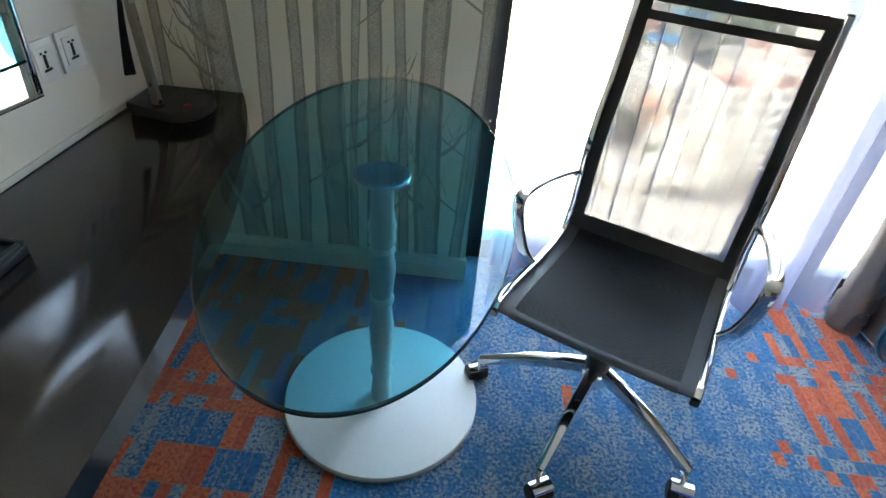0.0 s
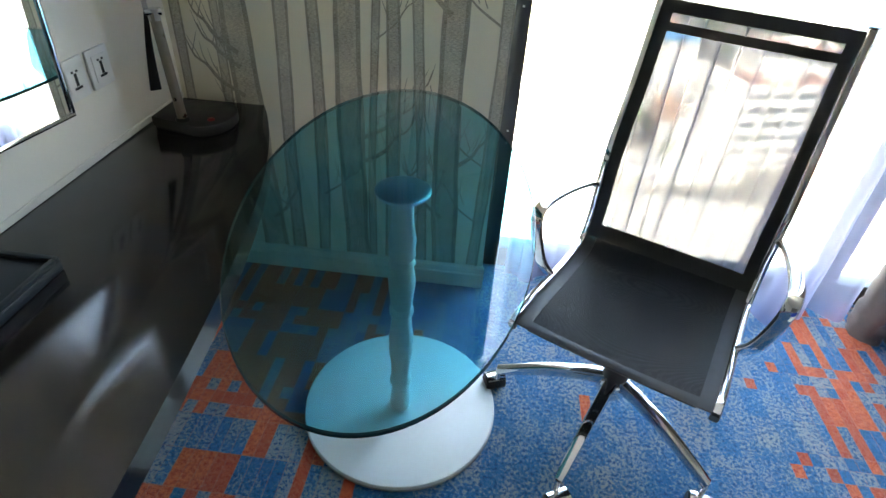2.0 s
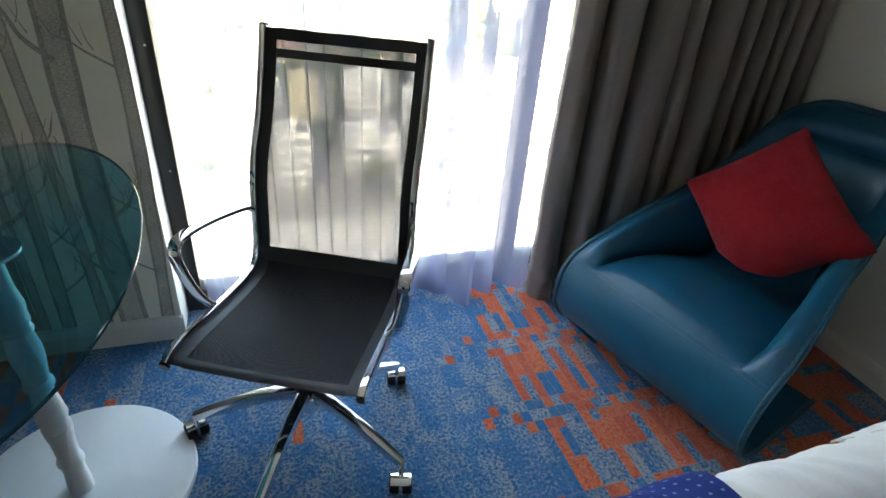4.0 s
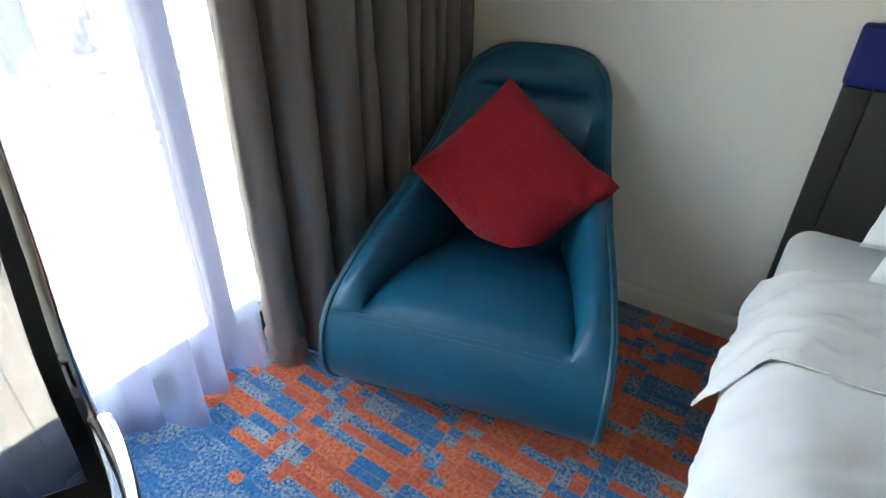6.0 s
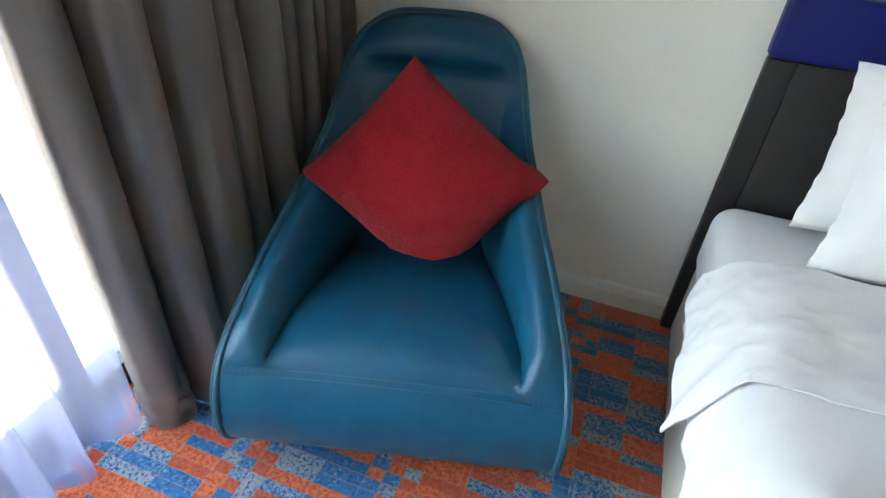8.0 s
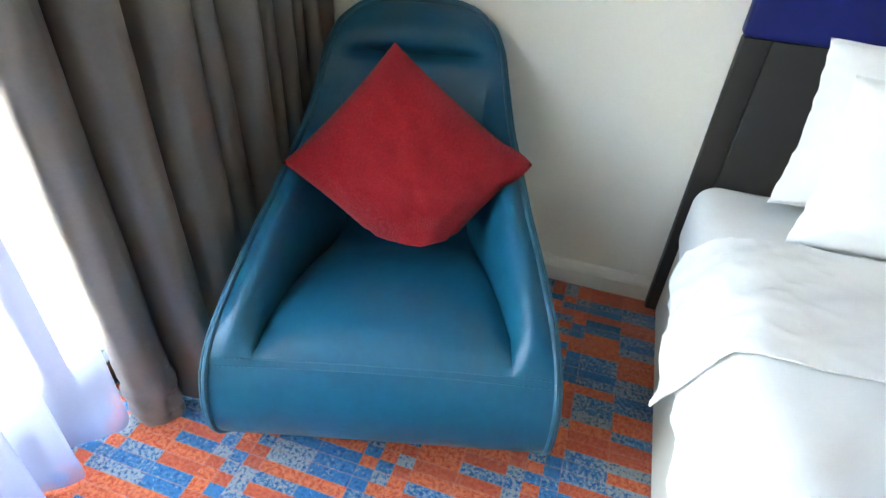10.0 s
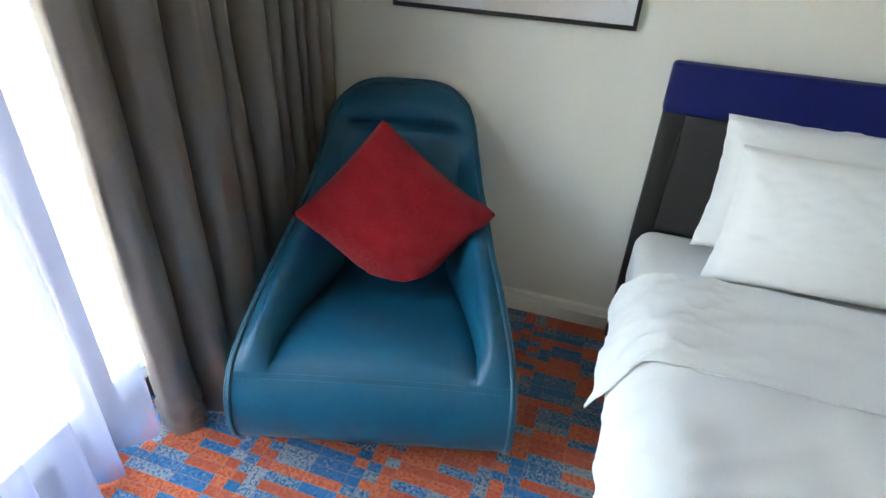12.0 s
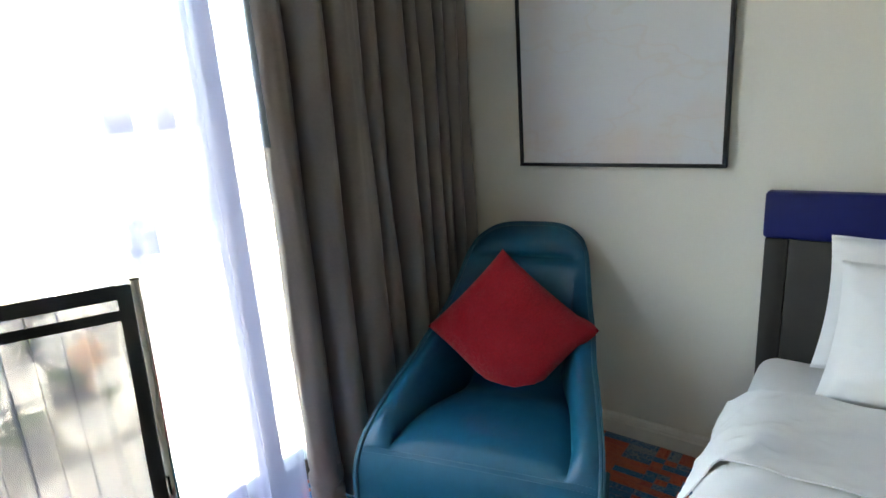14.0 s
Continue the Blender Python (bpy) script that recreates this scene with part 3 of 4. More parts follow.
def desk_lamp():
    z = DESK_Z
    l = thing("desk_lamp", (-0.98, -0.2, z), "steel desk lamp with a dark D-shaped base", "lamp")
    pts = [(-1.09, -0.25)]
    for i in range(17):
        a = -math.pi / 2 + math.pi * i / 16
        pts.append((-0.935 + 0.085 * math.cos(a), -0.19 + 0.105 * math.sin(a) - 0.0))
    pts += [(-1.09, -0.10)]
    lbase = part("base", outline_slab(pts, z + 0.004, z + 0.034, 0.004), M_LAMPDARK, l, "dark D-shaped metal base")
    part("foot_pad", outline_slab([(x * 0.96 - 0.039, y * 0.96 - 0.008) for x, y in pts], z + 0.0005, z + 0.004), M_PLASTIC, lbase)
    part("button", lathe([(0.011, 0), (0.011, 0.003), (0.008, 0.005)], (-0.905, -0.235, z + 0.034), 20), M_RED, lbase, "red power button")
    a, b = Vector((-0.985, -0.255, z + 0.034)), Vector((-0.995, -0.262, 1.045))
    part("post", sweep([a, a + (b - a) * 0.5, b], 0.0145, 0.0145, sides=20), M_POST, l, "brushed bronze tube")
    part("post_collar", lathe([(0.021, 0), (0.021, 0.006), (0.017, 0.009)], a, 24), M_LAMPDARK, l)
    part("joint", sweep([b + Vector((-0.018, -0.012, 0)), b + Vector((0.016, 0.012, 0))], 0.011, 0.014, sides=16), M_CHROME, l)
    part("joint_cap", sweep([b + Vector((0, 0, -0.022)), b + Vector((0, 0, 0.008))], 0.017, 0.014, sides=16), M_STEEL, l)
    part("arm", sweep([b + Vector((-0.016, -0.006, 0.0)), Vector((-1.0, -0.30, 1.28)), Vector((-0.99, -0.40, 1.46))], 0.007, 0.007), M_STEEL, l)
    tail = spline([(-1.012, -0.268, 1.05), (-1.03, -0.262, 0.96), (-1.045, -0.252, 0.88), (-1.055, -0.245, 0.815)], 6)
    part("counterweight", sweep(tail, 0.016, 0.005, side=(0.7, 0.7, 0), sides=8, square=0.6, taper=lambda f: 0.35 + 0.65 * f), M_PLASTIC, l, "black tapered counterweight")
    head = spline([(-0.99, -0.40, 1.46), (-0.96, -0.48, 1.475), (-0.90, -0.62, 1.45)], 6)
    part("head", sweep(head, 0.035, 0.012, side=(1, 0, 0), square=0.5), M_STEEL, l)


desk_lamp()


def socket(y):
    s = thing("wall_socket", (LEFT, y, 0.92), "white plastic wall socket plate with black slots", "socket", "sockets above the desk")
    part("plate", box(LEFT, LEFT + 0.009, y - 0.045, y + 0.045, 0.868, 0.972, 0.003), M_SOCKET, s)
    ins = part("insert", box(LEFT + 0.009, LEFT + 0.012, y - 0.03, y + 0.03, 0.885, 0.955, 0.001), M_SOCKET, s)
    x0, x1 = LEFT + 0.0121, LEFT + 0.0135
    part("slot", box(x0, x1, y - 0.0045, y + 0.0045, 0.905, 0.937), M_PLASTIC, ins)
    part("slot", box(x0, x1, y - 0.014, y + 0.014, 0.897, 0.903), M_PLASTIC, ins)
    part("slot", box(x0, x1, y - 0.012, y - 0.005, 0.939, 0.944), M_PLASTIC, ins)
    part("slot", box(x0, x1, y + 0.005, y + 0.012, 0.939, 0.944), M_PLASTIC, ins)


socket(-0.378)
socket(-0.485)


def wall_mirror():
    m = thing("wall_mirror", (-1.05, -1.05, 0.92), "mirror in a thin chrome frame, swung out from the wall", "mirror")
    w, h = 0.86, 0.85
    place = pose(-0.985, -0.675, 0.915, 0, 2.0, -6.6)

    def bar(x0, x1, y0, y1, z0, z1, bevel=0.0):
        return moved(box(x0, x1, y0, y1, z0, z1, bevel), place)
    part("backing", bar(-0.024, -0.005, -w + 0.004, -0.004, 0.004, h - 0.004), M_PLASTIC, m)
    part("glass", bar(-0.005, -0.001, -w + 0.006, -0.006, 0.006, h - 0.006), M_MIRROR, m, smooth=False)
    for a, b, c, d in ((-w, 0, 0, 0.008), (-w, 0, h - 0.008, h), (-w, -w + 0.008, 0.008, h - 0.008), (-0.008, 0, 0.008, h - 0.008)):
        part("frame_bar", bar(-0.026, 0.004, a, b, c, d, 0.001), M_CHROME, m)
    part("hinge", box(LEFT + 0.001, -1.075, -1.42, -1.38, 1.25, 1.45, 0.004), M_STEEL, m)


wall_mirror()


def leather_tray(name, x0, x1, y0, y1, h, label, turn):
    t = thing(name, ((x0 + x1) / 2, (y0 + y1) / 2, DESK_Z), label, "tray")
    c = Matrix.Translation(((x0 + x1) / 2, (y0 + y1) / 2, 0)) @ Matrix.Rotation(radians(turn), 4, "Z")
    w, d = (x1 - x0) / 2, (y1 - y0) / 2
    z = DESK_Z + 0.0005
    part("body", moved(box(-w, w, -d, d, z, z + h - 0.006, 0.003), c), M_TRAY, t)
    for a, b, e, f in ((-w, w, d - 0.012, d), (-w, w, -d, -d + 0.012), (-w, -w + 0.012, -d + 0.012, d - 0.012), (w - 0.012, w, -d + 0.012, d - 0.012)):
        part("rim", moved(box(a, b, e, f, z + h - 0.006, z + h + 0.004, 0.002), c), M_TRAY, t)


M_TRAY = leather_material("slate_leather", (0.02, 0.026, 0.032), 0.35)
leather_tray("leather_tray", -1.07, -0.90, -1.33, -0.95, 0.03, "dark slate leather tray lying on the desk", 0)
leather_tray("leather_folder", -1.0, -0.80, -1.66, -1.375, 0.008, "flat black leather folder lying on the desk", 4)


# ---- glass table ----
M_SAUCER = simple("spun_aluminium", (0.80, 0.82, 0.85), 0.34, 1.0, amount=0.05)


def glass_table():
    cx, cy = -0.232, -0.655
    t = thing("glass_side_table", (cx, cy, 0), "oval teal glass table on a white turned post", "table")
    plate = part("base_plate", lathe([(0.291, 0.001), (0.296, 0.004), (0.2975, 0.008), (0.2975, 0.016), (0.295, 0.0195), (0.29, 0.0205)], (cx, cy + 0.013, 0), 72), M_WHITEPAINT, t, "white painted round base plate")
    part("base_rim", lathe([(0.290, 0.0), (0.2985, 0.001), (0.2985, 0.006), (0.2965, 0.007)], (cx, cy + 0.013, 0), 72), M_STEEL, plate)
    prof = [(0.030, 0.020), (0.031, 0.05), (0.027, 0.10), (0.028, 0.125), (0.033, 0.135), (0.033, 0.145), (0.027, 0.155), (0.029, 0.22), (0.034, 0.255), (0.030, 0.262), (0.035, 0.272),
            (0.030, 0.285), (0.036, 0.31), (0.030, 0.36), (0.026, 0.405), (0.034, 0.415), (0.034, 0.425), (0.027, 0.435), (0.035, 0.50), (0.036, 0.53), (0.029, 0.575), (0.035, 0.585), (0.029, 0.60),
            (0.035, 0.612), (0.032, 0.63), (0.036, 0.655), (0.028, 0.70), (0.026, 0.765), (0.028, 0.785)]
    part("post", lathe(prof, (cx, cy, 0), 40), M_WHITEPAINT, t, "white turned wooden post")
    part("saucer", lathe([(0.02, 0.779), (0.055, 0.786), (0.066, 0.791), (0.067, 0.798), (0.062, 0.8005), (0.045, 0.7985), (0.004, 0.7955)], (cx, cy, 0), 48), M_SAUCER, t, "brushed metal mounting disc")
    n = 128
    ca, sa = math.cos(radians(4.7)), math.sin(radians(4.7))

    def oval(k):
        return [(-0.251 + 0.323 * k * math.cos(2 * math.pi * i / n) * ca - 0.657 * k * math.sin(2 * math.pi * i / n) * -sa * -1,
                 -0.685 + 0.323 * k * math.cos(2 * math.pi * i / n) * -sa * -1 + 0.655 * k * math.sin(2 * math.pi * i / n) * ca) for i in range(n)]
    bm = bmesh.new()
    rings = [[bm.verts.new((x, y, z)) for x, y in oval(k)] for k, z in ((0.995, 0.801), (1.0, 0.803), (1.0, 0.809), (0.995, 0.811))]
    for a, b in zip(rings, rings[1:]):
        for i in range(n):
            bm.faces.new((a[i], a[(i + 1) % n], b[(i + 1) % n], b[i])).material_index = 1
    bm.faces.new(rings[0]).material_index = 2
    bm.faces.new(rings[-1])
    ob = part("glass_top", bm, M_TEAL_GLASS, t, "transparent teal glass oval top")
    ob.data.materials.append(M_TEAL_EDGE)
    ob.data.materials.append(M_TEAL_CLEAR)


glass_table()


# ---- swivel chair ----
def swivel_chair():
    c = thing("office_chair", (0.405, -0.60, 0), "chrome swivel chair with black mesh seat and back", "chair")
    fm = Vector((0.289, -0.832, 0))
    rt, bk = Vector((0.896, -0.444, 0)), Vector((0.444, 0.896, 0))

    def P(v, d, z):
        return fm + rt * v + bk * d + Vector((0, 0, z))
    prof = spline([(0, 0.0, 0.478), (0, 0.03, 0.487), (0, 0.12, 0.482), (0, 0.28, 0.462), (0, 0.42, 0.452), (0, 0.49, 0.468), (0, 0.525, 0.53), (0, 0.538, 0.62), (0, 0.548, 0.72), (0, 0.576, 0.81), (0, 0.628, 0.91), (0, 0.677, 1.04), (0, 0.715, 1.155)], 8)
    W = 0.248
    for s in (-1, 1):
        line = [P(s * W, p.y, p.z) for p in prof]
        srail = part("side_rail", sweep(line, 0.011, 0.019, side=rt, sides=14, square=0.35), M_CHROME, c, "polished chrome side rail")
        for q in (line[0], line[-1]):
            e = q - (line[3] if q is line[0] else line[-4])
            e = e.normalized()
            part("end_cap", sweep([q, q + e * 0.006], 0.010, 0.017, side=rt, sides=14, square=0.35), M_PLASTIC, srail)
    # length along the profile
    L = [0.0]
    for a, b in zip(prof, prof[1:]):
        L.append(L[-1] + (b - a).length)

    def at(q):
        q = max(0, min(L[-1], q))
        for i in range(len(prof) - 1):
            if L[i + 1] >= q:
                return prof[i] + (prof[i + 1] - prof[i]) * ((q - L[i]) / (L[i + 1] - L[i]))
        return prof[-1]

    def band(q0, q1, v0, v1, lift=0.0, thick=0.004, sag=0.012, n=24, m=12):
        rows = []
        for i in range(n + 1):
            p = at(q0 + (q1 - q0) * i / n)
            nx = at(q0 + (q1 - q0) * i / n + 0.01) - at(q0 + (q1 - q0) * i / n - 0.01)
            nrm = Vector((0, -nx.z, nx.y)).normalized()
            row = []
            for j in range(m + 1):
                v = v0 + (v1 - v0) * j / m
                w = P(v, p.y, p.z) + (bk * nrm.y + Vector((0, 0, nrm.z))) * (lift - sag * (1 - (v / W) ** 2))
                row.append(w)
            rows.append(row)
        return sheet(rows, thick)
    end = L[-1]
    seat_end = 0.515
    inner = W - 0.040
    part("seat_sling", band(0.03, seat_end, -inner, inner), M_SLING, c, "black woven mesh seat")
    for s in (-1, 1):
        part("seat_edge_band", band(0.005, seat_end, s * inner, s * (W - 0.006), 0.0012), M_VINYL2, c)
    part("seat_front_band", band(0.003, 0.032, -inner, inner, 0.0012, 0.008), M_VINYL2, c)
    part("lumbar_band", band(seat_end, seat_end + 0.045, -inner, inner, 0.001), M_VINYL, c)
    part("back_net", band(seat_end + 0.045, end - 0.084, -inner, inner, 0.0, 0.0), M_NET, c, "see-through black net backrest")
    for s in (-1, 1):
        part("back_edge_band", band(seat_end, end - 0.004, s * inner, s * (W - 0.006), 0.0012, n=40), M_VINYL, c)
    part("back_top_net", band(end - 0.060, end - 0.036, -inner, inner, 0.0, 0.0), M_NET, c)
    part("back_cross_bar", band(end - 0.084, end - 0.060, -inner, inner, 0.001, 0.008), M_VINYL, c)
    part("back_top_bar", band(end - 0.036, end - 0.002, -inner, inner, 0.001, 0.010), M_VINYL, c)
    for d, z in ((0.10, 0.462), (0.40, 0.430)):
        part("cross_tube", sweep([P(-W + 0.01, d, z), P(0, d, z - 0.004), P(W - 0.01, d, z)], 0.010, 0.010), M_CHROME, c)
    for s in (-1, 1):
        arm = spline([P(s * (W + 0.006), 0.535, 0.640), P(s * (W + 0.02), 0.50, 0.662), P(s * (W + 0.045), 0.36, 0.688), P(s * (W + 0.055), 0.235, 0.702), P(s * (W + 0.055), 0.195, 0.682),
                      P(s * (W + 0.05), 0.20, 0.62), P(s * (W + 0.035), 0.225, 0.53), P(s * (W + 0.012), 0.25, 0.478)], 7)
        rest = part("armrest", sweep(arm, 0.017, 0.007, side=rt, sides=14, square=0.3), M_CHROME, c, "curved chrome armrest")
        part("arm_bolt", sweep([P(s * (W + 0.002), 0.535, 0.640), P(s * (W + 0.02), 0.535, 0.640)], 0.010, 0.010), M_PLASTIC, rest)
    hub = Vector((0.405, -0.60, 0))
    part("tilt_box", moved(box(-0.075, 0.075, -0.11, 0.11, 0.375, 0.43, 0.012), Matrix.Translation(hub) @ Matrix.Rotation(math.atan2(rt.y, rt.x), 4, "Z")), M_PLASTIC, c)
    part("gas_column", lathe([(0.036, 0.198), (0.038, 0.21), (0.038, 0.30), (0.030, 0.305), (0.030, 0.385)], hub, 28), M_PLASTIC, c)
    part("hub", lathe([(0.030, 0.125), (0.045, 0.15), (0.046, 0.185), (0.041, 0.196), (0.036, 0.198)], hub, 28), M_CHROME, c)
    part("lever", sweep([hub + Vector((0, 0, 0.40)), hub + rt * 0.17 + Vector((0, 0, 0.395)), hub + rt * 0.23 + Vector((0, 0, 0.385))], 0.006, 0.006), M_CHROME, c)
    for k in range(5):
        a = radians(169 + 72 * k)
        u = Vector((math.cos(a), math.sin(a), 0))
        leg = [hub + u * r + Vector((0, 0, z)) for r, z in ((0.03, 0.195), (0.10, 0.185), (0.20, 0.158), (0.30, 0.118), (0.345, 0.100))]
        leg_ob = part("leg", sweep(spline(leg, 4), 0.021, 0.020, sides=12, square=0.5, taper=lambda f: 1.0 - 0.38 * f), M_CHROME, c, "polished chrome leg")
        tip = hub + u * 0.345
        t = Vector((-u.y, u.x, 0)) * (1 if k % 2 else -1)
        t = (t * 0.8 + u * 0.5).normalized()
        ax = Vector((-t.y, t.x, 0))
        w = tip + t * 0.018
        stem = part("caster", sweep([tip + Vector((0, 0, 0.06)), tip + Vector((0, 0, 0.105))], 0.008, 0.008), M_CHROME, c, "black twin-wheel caster with a chrome hood")
        hood = []
        for i in range(9):
            b = math.pi * (0.22 + 0.56 * i / 8)
            hood.append([w + ax * h + t * (0.031 * math.cos(b)) + Vector((0, 0, 0.031 + 0.031 * math.sin(b))) for h in (-0.030, -0.026, 0.026, 0.030)])
        part("hood", sheet(hood, 0.003), M_CHROME, stem)
        for s in (-1, 1):
            part("wheel", sweep([w + ax * (s * 0.005) + Vector((0, 0, 0.028)), w + ax * (s * 0.029) + Vector((0, 0, 0.028)), w + ax * (s * 0.033) + Vector((0, 0, 0.028))], 0.028, 0.028, sides=24, taper=lambda f: 1.0 if f < 0.9 else 0.85), M_PLASTIC, stem)


M_VINYL2 = simple("grey_vinyl_band", (0.045, 0.047, 0.052), 0.45, amount=0.15, bump=0.1)
swivel_chair()


# ---- armchair ----
AM = Vector((1.566, -0.685, 0))
A_R, A_B = Vector((0.268, -0.963, 0)), Vector((0.963, 0.268, 0))


def AP(v, u, z):
    return AM + A_R * v + A_B * u + Vector((0, 0, z))


def armchair():
    c = thing("lounge_chair", AM + A_B * 0.4, "teal leather lounge chair with piped edges", "armchair")
    # along the middle: under the front, over the seat, up the back and over the top: (u, z)
    mid = spline([(0, 0.55, 0.012), (0, 0.30, 0.014), (0, 0.12, 0.035), (0, 0.0, 0.085), (0, -0.062, 0.16), (0, -0.075, 0.24), (0, -0.05, 0.32), (0, 0.01, 0.372), (0, 0.10, 0.396), (0, 0.24, 0.396), (0, 0.38, 0.372), (0, 0.49, 0.350),
                  (0, 0.555, 0.372), (0, 0.605, 0.45), (0, 0.655, 0.56), (0, 0.71, 0.68), (0, 0.765, 0.79), (0, 0.80, 0.838), (0, 0.83, 0.90), (0, 0.87, 0.936), (0, 0.912, 0.950), (0, 0.962, 0.938), (0, 0.99, 0.88)], 5)
    # along the outer edge, same stations
    edge = spline([(0.36, 0.55, 0.012), (0.375, 0.30, 0.014), (0.39, 0.12, 0.035), (0.397, 0.0, 0.085), (0.40, -0.062, 0.16), (0.40, -0.075, 0.24), (0.40, -0.058, 0.32), (0.398, -0.01, 0.382), (0.39, 0.07, 0.430), (0.372, 0.17, 0.482), (0.352, 0.27, 0.530), (0.332, 0.36, 0.570),
                   (0.318, 0.45, 0.605), (0.304, 0.535, 0.640), (0.286, 0.615, 0.688), (0.272, 0.680, 0.743), (0.260, 0.742, 0.800), (0.252, 0.785, 0.840), (0.242, 0.818, 0.866), (0.228, 0.848, 0.892), (0.203, 0.874, 0.912), (0.192, 0.925, 0.915), (0.198, 0.972, 0.872)], 5)
    n = len(mid)
    rows = []
    for i in range(n):
        f = i / (n - 1)
        m, e = mid[i], edge[i]
        w = e.x
        k = f * 22
        # how far in the arms reach: a sharp crease between seat and arm
        arm = min(1.0, max(0.0, (k - 6.6) / 1.2)) * min(1.0, max(0.0, (15.8 - k) / 3.4))
        inner = (0.300 if k < 8 else max(0.19, 0.300 - (k - 8) * 0.026)) if k < 13 else min(w - 0.02, 0.185 + (k - 13) * 0.012)
        row = []
        inner = min(inner, w - 0.03)
        cols = [inner * q / 11 for q in range(12)] + [inner + (w - inner) * g for g in (0.03, 0.10, 0.2, 0.32, 0.45, 0.58, 0.7, 0.82, 0.92, 0.97, 1.0)]
        for q in [-x for x in cols[:0:-1]] + cols:
            v = abs(q)
            a = v / w
            if a < 0.999:
                lo_u = m.y
                lo_z = m.z + (0.018 * (1 - (v / inner) ** 2) - 0.020 * (v / inner) ** 10 if (7 < k < 17 and v <= inner + 1e-6) else 0.0) * arm
                if v > inner + 1e-6:
                    g = (v - inner) / (w - inner)
                    s = math.sin(min(1.0, g * 1.3) * math.pi / 2) ** 0.5
                    puff = 0.024 * math.sin(math.pi * g ** 0.8) * arm
                else:
                    s, puff = 0.0, 0.0
                s = s * arm + a ** (2.6 if k < 10 else 4.0) * (1 - arm)
                u = lo_u + (e.y - lo_u) * s
                z = lo_z + (e.z - lo_z) * s + puff
            else:
                u, z = e.y, e.z
            # pleat across the headrest
            if k > 13.5:
                pl = math.exp(-((k - 16.8) / 0.26) ** 2) * max(0.0, 1 - (a / 0.84) ** 8)
                puff = math.exp(-((k - 18.0) / 0.8) ** 2) * max(0.0, 1 - a ** 4)
                u += 0.030 * pl - 0.018 * puff
            row.append(AP(q, u, z))
        rows.append(row)
    part("upholstery", sheet(rows), M_LEATHER, c, "teal leather seat and back")
    for s in (-1, 1):
        top = [AP(s * p.x, p.y, p.z) for p in edge]
        # side panel, slightly bulging, from the outer edge down to the rocker line
        rowsp = []
        loop = top[5:]
        for p in loop:
            d = (p - AM)
            u, z = d.dot(A_B), p.z
            v = abs(d.dot(A_R))
            foot_u = max(0.05, min(0.80, 0.05 + 0.82 * u))
            base = AP(s * max(0.20, 0.66 * v), foot_u, 0.012)
            col = []
            for h in range(9):
                g = h / 8
                q = p.lerp(base, g)
                q = q + A_R * (s * 0.018 * math.sin(math.pi * g))
                col.append(q)
            rowsp.append(col)
        part("side_panel", sheet(rowsp), M_LEATHER, c)
    # piping runs up one side, over the top and down the other
    last = 20 * 5
    line = [Vector(r[0]) for r in rows[:last]] + [Vector(p) for p in rows[last][::2]] + [Vector(r[-1]) for r in reversed(rows[:last])]
    total = len(line)
    for off, r in ((0.004, 0.0075), (0.013, 0.004)):
        pts = []
        for i, q in enumerate(line):
            s = -1 if i < total / 2 else 1
            up = min(1.0, max(0.0, (min(i, total - 1 - i) - 70) / 30))
            o = (A_R * s * (1 - 0.9 * up) + (A_B * 0.5 + Vector((0, 0, 0.9))) * up).normalized()
            pts.append(q + o * off)
        part("piping", sweep(pts, r, r, sides=8), M_PIPING, c, "teal leather piping")
    rb = []
    for i in range(12):
        f = i / 11
        z = 0.87 * (1 - f) + 0.012 * f
        u = 0.985 * (1 - f) + 0.74 * f
        hw = 0.20 + 0.03 * min(1, f * 1.3)
        rb.append([AP(hw * q / 6, u + 0.02 * (1 - (q / 6) ** 2), z) for q in range(-6, 7)])
    part("back_panel", sheet(rb), M_LEATHER, c)
    part("base_board", sheet([[AP(v, u, 0.006) for v in (-0.2, 0.2)] for u in (0.1, 0.70)], 0.006), M_PLASTIC, c)
    # two rows of stitching under the seat front
    for k in (34, 33):
        row = rows[k]
        bm = bmesh.new()
        line = [Vector(p) - A_B * 0.0016 + Vector((0, 0, 0.0012)) for p in row[2:-2]]
        for a, e in zip(line, line[1:]):
            n = max(1, round((e - a).length / 0.009))
            for q in range(n):
                p = a.lerp(e, (q + 0.5) / n)
                box(-0.003, 0.003, -0.0009, 0.0009, -0.0009, 0.0009, 0, bm)
                bm.verts.ensure_lookup_table()
                bmesh.ops.transform(bm, matrix=Matrix.Translation(p) @ Matrix.Rotation(math.atan2(A_R.y, A_R.x), 4, "Z"), verts=bm.verts[-8:])
        part("stitching", bm, M_THREAD, c, smooth=False)


armchair()


